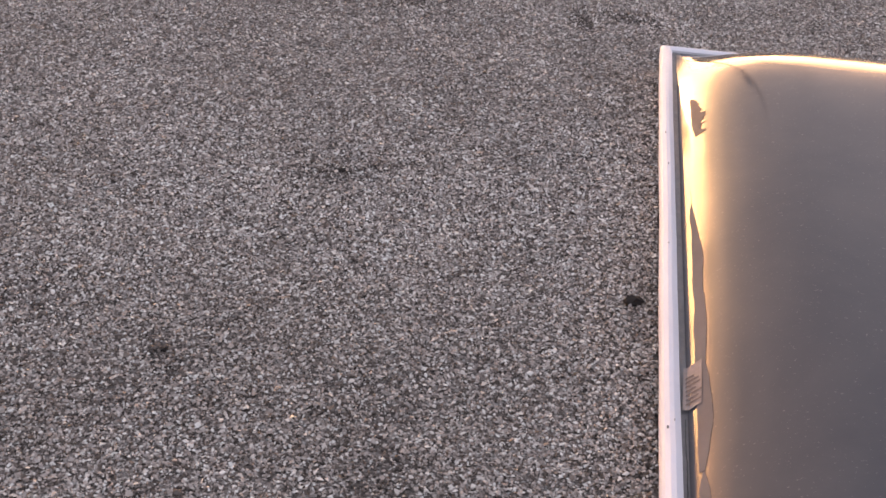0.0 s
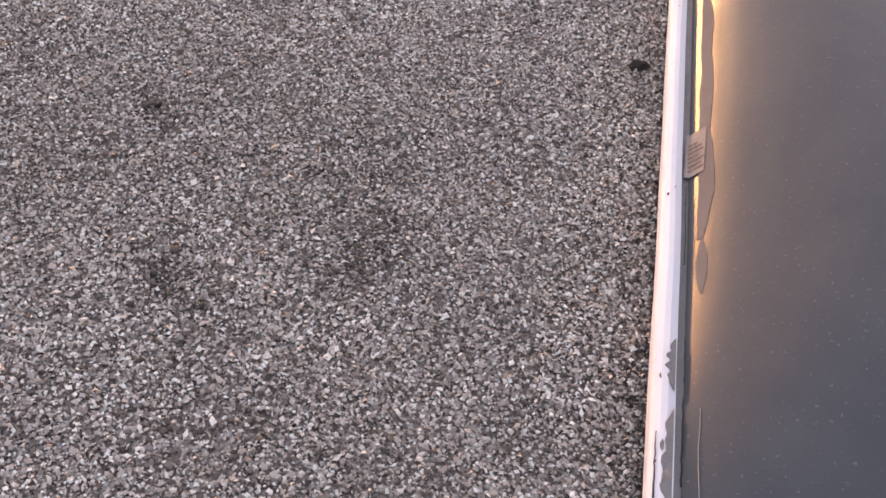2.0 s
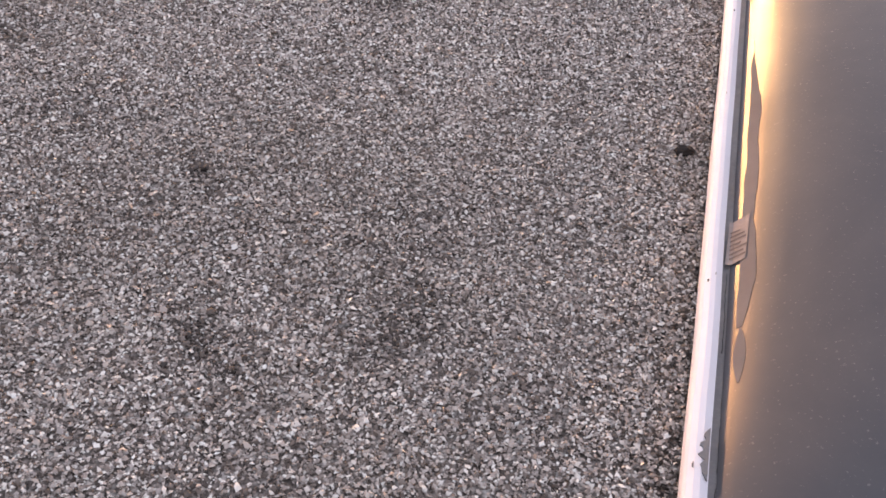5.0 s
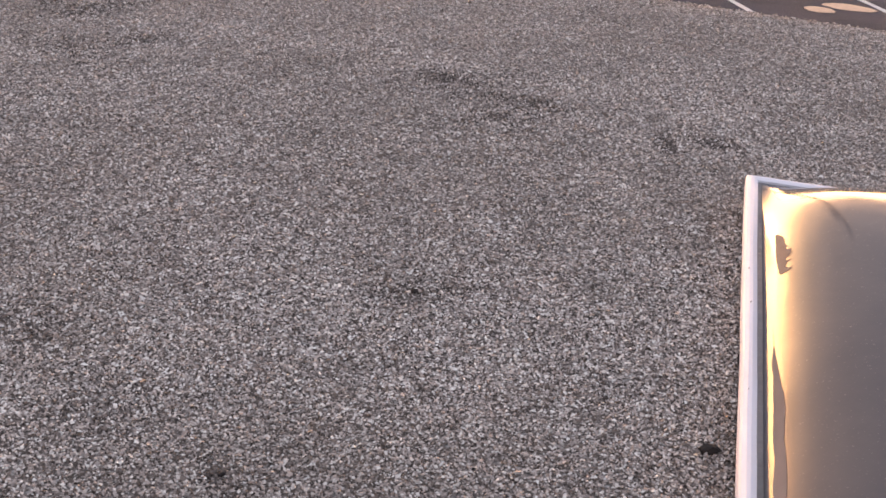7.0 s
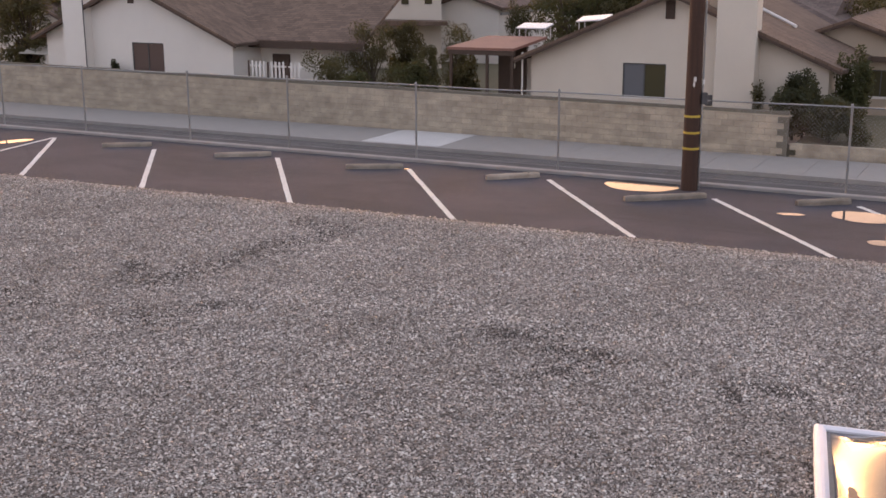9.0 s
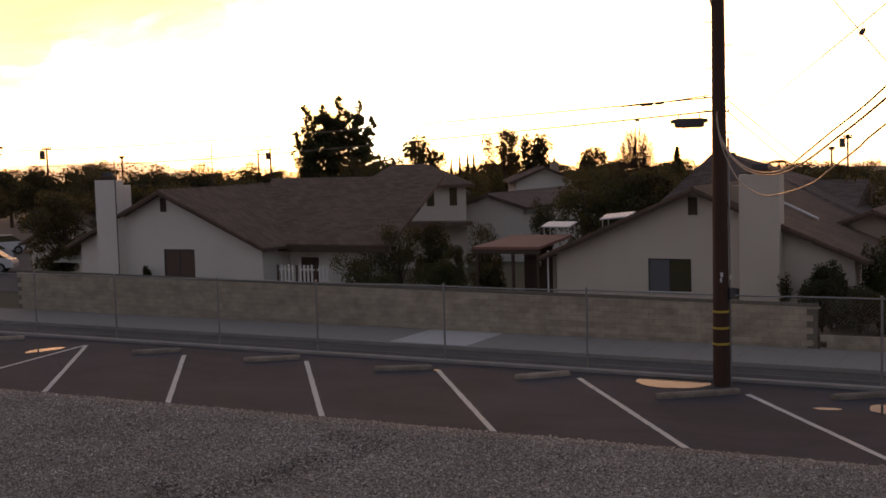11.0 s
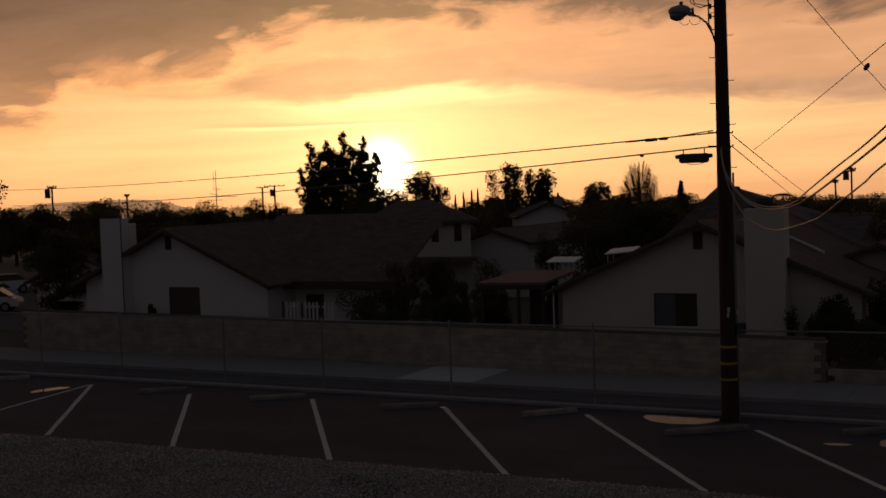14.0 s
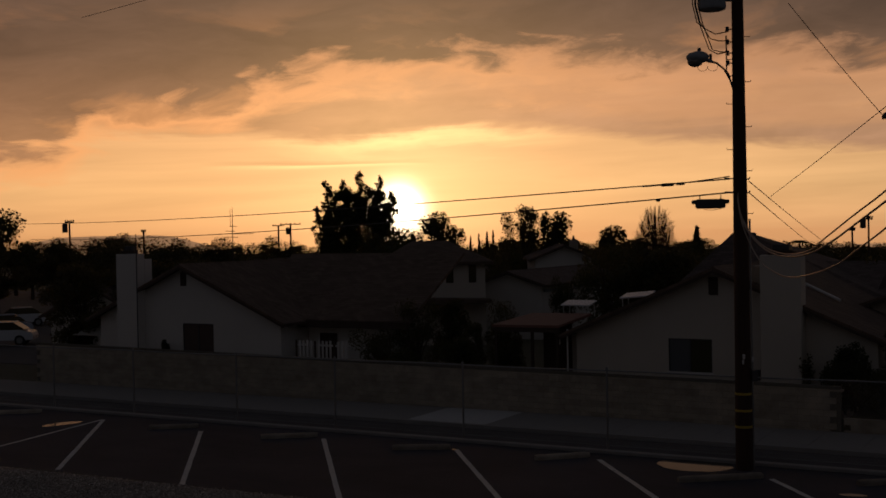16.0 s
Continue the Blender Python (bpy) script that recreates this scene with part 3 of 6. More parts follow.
def bank(px, py):
    """Height of the gravel banked up against the skylight's long side."""
    f = np.clip(1 + px / 0.16, 0, 1) * (px < 0.02)
    return 0.022 * f * np.clip((py - 0.16) / 0.25, 0, 1) * np.clip((2.5 - py) / 0.12, 0, 1)


def pebbles(name, count, y0, y1, size, seed, label, material, low=False, patches=False, fade=(0.0, 0.0)):
    """Loose roof stones in one mesh, thinner where the bed lies bare."""
    rng = np.random.default_rng(seed)
    n = int(count * 1.35)
    y = rng.uniform(y0, y1, n)
    lo, hi = -0.52 * y - 0.3, 0.66 * y + 0.35
    x = lo + rng.uniform(0, 1, n) * (hi - lo)
    width_share = (hi - lo) / (hi - lo).max()
    keep = rng.uniform(0, 1, n) < width_share * np.clip((y - y0 + 1e-6) / max(fade[0], 1e-6), 0, 1) * np.clip((y1 - y + 1e-6) / max(fade[1], 1e-6), 0, 1)
    if patches:
        pick = rng.integers(0, len(BARE), n)
        bx, by, br = np.array(BARE)[pick].T
        turn = rng.uniform(0, 3.14, len(BARE))[pick]
        a, b = rng.normal(0, 1.1, n) * br, rng.normal(0, 0.5, n) * br
        x, y = bx + a * np.cos(turn) - b * np.sin(turn), by + a * np.sin(turn) + b * np.cos(turn)
        keep = np.ones(n, bool)
    a = math.radians(-18.45)
    sx, sy = x - 0.4194, y - 0.593
    px, py = sx * math.cos(a) + sy * math.sin(a), -sx * math.sin(a) + sy * math.cos(a)
    keep &= ~((px > 0.004) & (px < 1.32) & (py > 0.0) & (py < 2.49))
    keep &= (y - 2) < edge_y(x) - 0.01
    for bx, by, r in BARE if not patches else ():
        d = np.hypot(x - bx, (y - by) / 1.2) / r
        keep &= rng.uniform(0, 1, n) < np.clip(0.45 + 0.55 * d, 0, 1)
    x, y = x[keep][:count], y[keep][:count] - 2.0
    n = len(x)
    s = size * np.exp(rng.normal(0, 0.22, n)) * 0.5
    base = np.array([(1, 0, 0), (-1, 0, 0), (0, 1, 0), (0, -1, 0), (0, 0, 1), (0, 0, -1)], float)
    v = np.repeat(base[None], n, 0) * rng.uniform(0.75, 1.25, (n, 6, 1))
    v += rng.normal(0, 0.16, (n, 6, 3))
    v *= np.stack([np.ones(n), rng.uniform(0.5, 0.92, n), rng.uniform(0.5, 0.8, n)], 1)[:, None, :]
    q = rng.normal(0, 1, (n, 4)) * (np.array([1.0, 0.22, 0.22, 1.0]) if low else np.array([1.0, 0.35, 0.35, 1.0]))
    q /= np.linalg.norm(q, axis=1)[:, None]
    w, qx, qy, qz = q.T
    rot = np.stack([1 - 2 * (qy**2 + qz**2), 2 * (qx * qy - qz * w), 2 * (qx * qz + qy * w), 2 * (qx * qy + qz * w), 1 - 2 * (qx**2 + qz**2), 2 * (qy * qz - qx * w),
                    2 * (qx * qz - qy * w), 2 * (qy * qz + qx * w), 1 - 2 * (qx**2 + qy**2)], 1).reshape(n, 3, 3)
    v = np.einsum("nij,nkj->nki", rot, v) * s[:, None, None]
    z = s * rng.uniform(0.25, 1.35, n) + bank(px[keep][:count], py[keep][:count])
    v += np.stack([x, y, z], 1)[:, None, :]
    tri = np.array([(0, 2, 4), (2, 1, 4), (1, 3, 4), (3, 0, 4), (2, 0, 5), (1, 2, 5), (3, 1, 5), (0, 3, 5)])
    tri = tri[:4] if low else tri
    per = len(tri)
    faces = (tri[None] + 6 * np.arange(n)[:, None, None]).reshape(-1)
    me = bpy.data.meshes.new(name)
    me.vertices.add(6 * n)
    me.vertices.foreach_set("co", v.reshape(-1).astype(np.float32))
    me.loops.add(len(faces))
    me.loops.foreach_set("vertex_index", faces.astype(np.int32))
    me.polygons.add(per * n)
    me.polygons.foreach_set("loop_start", np.arange(0, 3 * per * n, 3, dtype=np.int32))
    me.update(calc_edges=True)
    me.validate()
    me.shade_smooth()
    me.materials.append(material)
    ob = new(name, me)
    ob.matrix_world = ROOF
    return tagged(ob, label, "gravel", kind="stuff")


pebbles("gravel", 420000, 0.55, 2.9, 0.0073, 3, "loose grey, tan and white pea gravel on the roof", GRAVEL, low=True, fade=(0, 0.8))
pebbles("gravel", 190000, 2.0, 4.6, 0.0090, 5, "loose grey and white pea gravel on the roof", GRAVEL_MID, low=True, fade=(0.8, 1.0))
pebbles("gravel", 150000, 3.4, 7.0, 0.0105, 4, "loose grey roof gravel towards the roof edge", GRAVEL_FAR, low=True, fade=(1.1, 0))
pebbles("gravel", 6500, 0.55, 7.0, 0.0085, 6, "dark dirt-stained gravel in scattered patches", GRAVEL_DIRTY, patches=True)


def build_roof_bits():
    bm = blob(bmesh.new(), (0, 0, 0.010), (0.020, 0.013, 0.012), 3, 2, 0.5)
    solo("stone", bm, RUST, ROOF @ pose(0.747, -0.278, 0.014), "small black stone lying on the gravel", "stone")
    for i, (x, y, r) in enumerate([(-0.165, 1.67, 0.008), (0.225, 2.365, 0.008)]):
        bm = blob(bmesh.new(), (0, 0, r * 0.5), (r * 1.3, r * 0.8, r * 0.7), 10 + i, 2, 0.6)
        solo("debris_clump", bm, RUST, ROOF @ pose(x, y - 2, 0.002, 0, 0, 40 * i), "dark clump of debris on the gravel", "debris", "debris on the roof")


build_roof_bits()


# ---- skylight ----
def build_skylight():
    L, W, H = 2.324, 1.24, 0.165
    root = thing("skylight", SKY, "grey acrylic dome skylight with a worn white metal frame", "skylight")
    t = 0.035
    for lo, hi in (((0.004, 0.004), (t, L - 0.004)), ((W - t, 0.004), (W - 0.004, L - 0.004)), ((t, 0.004), (W - t, t)), ((t, L - t), (W - t, L - 0.004))):
        part("curb", box((*lo, 0.05), (*hi, H - 0.020)), FLASHING, root, "black mastic-coated upstand")
    # white frame: four mitred lengths with a drip edge
    w, th = 0.0295, 0.034

    def rail(name, p0, p1, n, th=th):
        """p0 to p1 along the outside; n points to the inside."""
        bm = bmesh.new()
        d = Vector(p1) - Vector(p0)
        u = d.normalized()
        prof = [(0.0, -th), (0.0, -0.006), (0.004, 0.0), (0.012, 0.003), (w - 0.010, 0.003), (w, -0.002), (w, -0.012), (0.004, -0.016), (0.004, -th)]
        steps = 24
        rows = []
        for i in range(steps + 1):
            f = i / steps
            ring = []
            for o, z in prof:
                along = o + f * (d.length - 2 * o)
                wob = 0.0016 * noise.noise(Vector((f * 9 + p0[0] * 5, o * 40, 0.5 + p0[1])))
                q = Vector(p0) + u * along + Vector(n) * (o + wob)
                ring.append(bm.verts.new((q.x, q.y, H + z + wob)))
            rows.append(ring)
        m = len(prof)
        for a, b in zip(rows, rows[1:]):
            for k in range(m):
                bm.faces.new((a[k], a[(k + 1) % m], b[(k + 1) % m], b[k]))
        bm.faces.new(rows[0]); bm.faces.new(rows[-1][::-1])
        return part(name, bm, WHITE_METAL, root, "worn white enamelled metal rail")

    rails = [rail("frame_rail", (0, 0.010), (0, L), (1, 0)), rail("frame_rail", (0, L), (W, L), (0, -1)), rail("frame_rail", (W, L), (W, 0.010), (-1, 0)), rail("frame_rail", (W, 0.010), (0, 0.010), (0, 1), 0.019)]
    # grey sealant bed inside the frame
    bm = bmesh.new()
    a, b = 0.024, 0.066
    for lo, hi in (((a, a), (b, L - a)), ((W - b, a), (W - a, L - a)), ((b, a), (W - b, b)), ((b, L - b), (W - b, L - a))):
        cuboid(bm, (*lo, H - 0.03), (*hi, H - 0.008))
    part("sealant", bm, SEALANT, root, "grey cracked glazing sealant")
    # the dome
    bm = bmesh.new()
    x0, x1, y0, y1 = 0.041, W - 0.041, 0.041, L - 0.041
    nx, ny, rise = 90, 140, 0.146

    def lift(x, y):
        u, v = abs(2 * (x - x0) / (x1 - x0) - 1), abs(2 * (y - y0) / (y1 - y0) - 1)
        f = max(0.0, 1 - u ** 5.0) * max(0.0, 1 - v ** 7.0)
        return rise * f

    def ease(i, n):
        f = i / n
        return 0.5 - 0.5 * math.cos(math.pi * f)

    grid = []
    for j in range(ny + 1):
        y = y0 + (y1 - y0) * ease(j, ny)
        grid.append([bm.verts.new((x, y, H - 0.006 + lift(x, y))) for x in (x0 + (x1 - x0) * ease(i, nx) for i in range(nx + 1))])
    for p, q in zip(grid, grid[1:]):
        for i in range(nx):
            bm.faces.new((p[i], p[i + 1], q[i + 1], q[i]))
    part("dome", bm, DOME, root, "glossy grey acrylic dome", smooth=True)

    def film(name, outline, label, material, gap=0.0012):
        """A thin deposit that follows the dome; outline: (y, x from, x to) rows."""
        bm = bmesh.new()
        rows = []
        for y, xa, xb in outline:
            rows.append([bm.verts.new((x, y, H - 0.006 + lift(x, y) + gap)) for x in (xa + (xb - xa) * k / 5 for k in range(6))])
        for p, q in zip(rows, rows[1:]):
            for k in range(5):
                bm.faces.new((p[k], p[k + 1], q[k + 1], q[k]))
        part(name, bm, material, root, label, smooth=True)

    rnd = random.Random(5)
    rows = []
    for i in range(46):
        f = i / 45
        y = 0.56 + 0.88 * f
        edge = 0.0705 + 0.005 * noise.noise(Vector((f * 5, 0, 0))) + 0.003 * noise.noise(Vector((f * 19, 3, 0)))
        edge -= 0.012 * max(0.0, 1 - f / 0.12) + 0.014 * max(0.0, (f - 0.6) / 0.4) ** 1.5
        rows.append((y, 0.0515 + 0.003 * noise.noise(Vector((f * 11, 9, 0))) + 0.005 * f, max(edge, 0.0575)))
    film("water_stain", rows, "dark dried water stain", GRIME)
    film("water_stain", [(0.445 + 0.0112 * i, 0.057 - 0.006 * math.sin(math.pi * i / 10) - 0.001, 0.057 + 0.006 * math.sin(math.pi * i / 10) + 0.001) for i in range(11)], "dark dried water stain", GRIME)
    film("grime_patch", [(1.675 + 0.0056 * i, 0.0645 + 0.002 * rnd.random() + 0.0004 * max(0, 14 - i), 0.0675 + 0.017 * math.sin(math.pi * min(1.0, (i + 4) / 44)) ** 0.7 + 0.019 * rnd.random() ** 2 * (1 - i / 44)) for i in range(41)], "dark brown ragged smudge", GRIME_DARK)
    # a label near the frame
    bm = bmesh.new()
    rows = [[bm.verts.new((x, y, H - 0.006 + lift(x, y) + 0.004)) for x in (0.034 + 0.026 * k / 5 + 0.03 * (y - 0.77) for k in range(6))] for y in (0.716 + 0.112 * j / 6 for j in range(7))]
    for p, q in zip(rows, rows[1:]):
        for k in range(5):
            bm.faces.new((p[k], p[k + 1], q[k + 1], q[k]))
    lab = part("label", bm, LABEL, root, "faded foil label with worn print")
    for j in range(7):
        y = 0.727 + 0.0112 * j
        w2 = (0.020, 0.017, 0.021, 0.014, 0.020, 0.018, 0.012)[j]
        bm = bmesh.new()
        c = [bm.verts.new((x, yy, H - 0.006 + lift(x, yy) + 0.0048)) for x, yy in ((0.038, y), (0.038 + w2, y), (0.038 + w2, y + 0.004), (0.038, y + 0.004))]
        bm.faces.new(c)
        part("print_bar", bm, LABEL_INK, lab)
    # cracked white caulk lines along the dome's foot
    bm = bmesh.new()
    tube(bm, [(0.058 + 0.003 * noise.noise(Vector((i * 0.4, 0, 0))), 0.06 + 0.03 * i, H - 0.004 + lift(0.058, 0.06 + 0.03 * i)) for i in range(7)], 0.0007, 5)
    tube(bm, [(0.058 + 0.03 * i, 0.058 + 0.003 * noise.noise(Vector((i * 0.5, 5, 0))), H - 0.004 + lift(0.058 + 0.03 * i, 0.058)) for i in range(6)], 0.0009, 5)
    part("caulk_line", bm, CONCRETE, root, "thin cracked line of white caulk")
    # chips of missing enamel on the frame
    for k in range(22):
        r = 0.0010 + 0.0032 * rnd.random() ** 2
        if k < 14:
            c = (0.004 + 0.020 * rnd.random(), 0.02 + (0.3 if k < 9 else 2.2) * rnd.random())
        else:
            c = (0.05 + 0.5 * rnd.random(), 0.016 + 0.018 * rnd.random())
        bm = slab(bmesh.new(), [(c[0] + r * (0.6 + 0.6 * rnd.random()) * math.cos(q) * (0.7 if k < 14 else 1.8), c[1] + r * (0.6 + 0.8 * rnd.random()) * math.sin(q) * (1.8 if k < 14 else 0.7)) for q in (2 * math.pi * j / 8 for j in range(8))], H + 0.0032, H + 0.0052)
        part("enamel_chip", bm, SEALANT if k % 3 else FLASHING, rails[0] if k < 14 else rails[3])
    # enamel worn through to grey along the inner edge near the corner
    for k, (ya, yb) in enumerate(((0.05, 0.24), (0.27, 0.36))):
        n2 = 22
        inner = [(0.0275, ya + (yb - ya) * i / n2) for i in range(n2 + 1)]
        outer = [(0.0275 - 0.013 * math.sin(math.pi * i / n2) ** 0.5 * (0.9 + 0.7 * noise.noise(Vector((i * 0.45, k, 2)))) * (0.8 if k else 1.0), ya + (yb - ya) * i / n2) for i in range(n2 + 1)]
        part("worn_patch", slab(bmesh.new(), inner + outer[::-1], H - 0.001, H + 0.0045), SEALANT, rails[0])
    for xa, xb in ((0.05, 0.20), (0.26, 0.42)):
        n2 = 22
        inner = [(xa + (xb - xa) * i / n2, 0.0372) for i in range(n2 + 1)]
        outer = [(xa + (xb - xa) * i / n2, 0.0372 - 0.010 * math.sin(math.pi * i / n2) ** 0.5 * (0.9 + 0.7 * noise.noise(Vector((i * 0.45, xa * 9, 2))))) for i in range(n2 + 1)]
        part("worn_patch", slab(bmesh.new(), inner + outer[::-1], H - 0.001, H + 0.0045), SEALANT, rails[3])
    # dark cracks in the sealant and along the rail's outer edge
    for name2, x, ya, yb, z, r in (("crack", 0.0400, 0.13, 0.27, H - 0.0075, 0.0011), ("crack", 0.0415, 0.29, 0.43, H - 0.0075, 0.0009), ("crack", 0.0065, 0.10, 0.20, H + 0.0022, 0.0012), ("crack", 0.0375, 0.52, 0.70, H - 0.0075, 0.0008)):
        pts = [(x + 0.0016 * noise.noise(Vector((k * 0.6, ya * 30, 1))), ya + (yb - ya) * k / 14, z) for k in range(15)]
        part(name2, tube(bmesh.new(), pts, r, 5, 0.5), FLASHING, root, "dark open crack")
    # a dark cracked flap of flashing at the near corner
    bm = prism(bmesh.new(), [(-0.022, -0.005), (-0.010, 0.085), (-0.004, 0.085), (-0.004, -0.005)], -0.02, 0.16)
    part("flashing_flap", bm, FLASHING, root, "curled dark flashing at the corner")


build_skylight()


# ---- parking lot things ----
def build_lines():
    d = Vector((3.49, -4.55)).normalized()
    n = Vector((-d.y, d.x)) * 0.052
    starts = [(-22.45, 22.12), (-18.86, 21.73), (-15.5, 22.03), (-12.06, 22.04), (-8.86, 22.2), (-5.3, 21.74), (-2.74, 22.2)]
    for s, q in starts:
        a, b = Vector((s, q)), Vector((s, q)) + d * 6.6
        bm = bmesh.new()
        rnd = random.Random(int(s * 10))
        k = 26
        left, right = [], []
        for i in range(k + 1):
            p = a.lerp(b, i / k)
            left.append((*(p + n * (1 + 0.12 * rnd.uniform(-1, 1))), 0))
            right.append((*(p - n * (1 + 0.12 * rnd.uniform(-1, 1))), 0))
        slab(bm, [(x, y) for x, y, _ in left] + [(x, y) for x, y, _ in right[::-1]], -0.002, 0.004)
        solo("stall_line", bm, PAINT, LOT, "worn white painted stall line on asphalt", "painted line", "stall lines")
    a, b = Vector((-22.5, 22.1)), Vector((-21.3, 15.6))
    n = Vector((0.045, 0.006))
    bm = slab(bmesh.new(), [tuple(a + n), tuple(b + n), tuple(b - n), tuple(a - n)], -0.002, 0.0035)
    solo("stall_line", bm, PAINT, LOT, "worn white painted line meeting another at a corner", "painted line", "stall lines")
    a, b = Vector((-26.2, 21.2)), Vector((-23.2, 17.2))
    n = Vector((0.04, 0.03))
    bm = slab(bmesh.new(), [tuple(a + n), tuple(b + n), tuple(b - n), tuple(a - n)], -0.002, 0.0035)
    solo("stall_line", bm, PAINT, LOT, "worn white painted stall line on asphalt", "painted line", "stall lines")


def build_stops():
    ang = 37.5
    for i, (s, q, length, turn) in enumerate([(-25.7, 21.9, 1.7, 0), (-19.78, 21.8, 1.18, -4), (-16.33, 21.85, 1.30, -3), (-12.78, 21.8, 1.25, -10), (-9.6, 22.05, 1.15, 4), (-6.12, 21.30, 1.62, 0), (-3.36, 22.12, 1.05, -2), (0.1, 22.0, 1.7, 0)]):
        h = length / 2
        root = thing("wheel_stop", LOT @ pose(s, q, 0, 0, 0, ang + turn), "weathered grey concrete wheel stop on asphalt", "wheel stop", "wheel stops")
        bm = bmesh.new()
        prof = [(-0.085, 0.0), (-0.078, 0.062), (-0.050, 0.098), (0.050, 0.098), (0.078, 0.062), (0.085, 0.0)]
        rows = []
        steps = 14
        for k in range(steps + 1):
            x = -h + length * k / steps
            sh = 0.86 if k in (0, steps) else 1.0
            rows.append([bm.verts.new((x, y * sh + 0.004 * noise.noise(Vector((x * 3, y * 20, i))), z * (0.9 if sh < 1 else 1) + (0.006 * noise.noise(Vector((x * 4, z * 9, i + 5))) if z else 0))) for y, z in prof])
        for a, b in zip(rows, rows[1:]):
            for k in range(6):
                bm.faces.new((a[k], a[(k + 1) % 6], b[(k + 1) % 6], b[k]))
        bm.faces.new(rows[0]); bm.faces.new(rows[-1][::-1])
        part("bar", bm, STOP_CONCRETE, root)
        for x in (-h * 0.62, h * 0.62):
            bm = lathe(bmesh.new(), [(0.016, 0.088), (0.016, 0.101), (0.010, 0.107)], 8, (x, 0, 0))
            part("anchor_pin", bm, DARK_METAL, root, "rusty steel anchor pin")


def build_puddles():
    spec = [(-6.90, 22.42, 0.76, 0.60, 8), (-3.72, 20.97, 0.23, 0.11, 12), (-2.52, 21.28, 0.56, 0.46, -8), (-1.97, 19.40, 0.25, 0.20, 10), (-1.55, 19.85, 0.42, 0.22, 0), (-22.95, 21.2, 0.24, 0.50, -20), (-12.1, 22.02, 0.06, 0.05, 0)]
    for i, (s, q, a, b, turn) in enumerate(spec):
        pts = []
        for k in range(40):
            t = 2 * math.pi * k / 40
            r = 1 + 0.20 * noise.noise(Vector((math.cos(t) * 1.3 + i * 7, math.sin(t) * 1.3, 0))) + 0.07 * noise.noise(Vector((math.cos(t) * 4, math.sin(t) * 4, i)))
            pts.append((a * r * math.cos(t), b * r * math.sin(t)))
        bm = slab(bmesh.new(), pts, -0.003, 0.0055)
        solo("puddle", bm, WATER, LOT @ pose(s, q, 0, 0, 0, turn), "shallow puddle mirroring the bright sky", "puddle", "puddles on the lot")


def build_fence():
    root = thing("chain_link_fence", LOT, "tall galvanised chain-link fence at the lot's edge", "fence")
    s0, gap, d, h = -43.9, 3.12, 23.14, 1.72
    n = 16
    known = {6: -25.32, 7: -22.36, 8: -18.9, 9: -15.92, 10: -12.46, 11: -9.03, 12: -6.1, 13: -3.12}
    for k in range(n):
        s = known.get(k, s0 + gap * k)
        bm = bmesh.new()
        tube(bm, [(s, d, -0.3), (s, d, h)], 0.024, 8)
        lathe(bm, [(0.030, h - 0.02), (0.030, h + 0.02), (0.012, h + 0.045)], 8, (s, d, 0))
        part("post", bm, GALV, root)
    bm = tube(bmesh.new(), [(s0 + gap * 0.25 * k, d, h - 0.03 + 0.008 * math.sin(k)) for k in range(4 * n - 3)], 0.017, 6)
    part("top_rail", bm, GALV, root)
    bm = tube(bmesh.new(), [(s0 + gap * 0.25 * k, d - 0.02, 0.13) for k in range(4 * n - 3)], 0.004, 5)
    part("tension_wire", bm, GALV, root)
    # woven wires, two slanting sets
    vs, fs = [], []
    r = 0.0017
    lo, hi = 0.10, h - 0.04
    span = hi - lo
    total = gap * (n - 1)
    for sign in (1, -1):
        k = -span
        while k < total + span:
            a, b = s0 + k, s0 + k + sign * span
            za, zb = lo, hi
            if min(a, b) >= s0 and max(a, b) <= s0 + total:
                i = len(vs)
                y = d + 0.027 + 0.003 * sign
                vs += [(a - r, y, za), (a + r, y, za), (b + r, y, zb), (b - r, y, zb), (a, y - 2 * r, za), (b, y - 2 * r, zb)]
                fs += [(i, i + 1, i + 2, i + 3), (i, i + 4, i + 5, i + 3), (i + 1, i + 2, i + 5, i + 4)]
            k += 0.076
    me = bpy.data.meshes.new("chain_link")
    me.from_pydata(vs, [], fs)
    me.materials.append(GALV)
    ob = new("chain_link", me)
    ob.parent = root
    tagged(ob, "thin galvanised wire mesh", kind="stuff")


build_lines()
build_stops()
build_puddles()
build_fence()


# ---- utility pole and wires ----
PX, PY = 5.765, 22.48


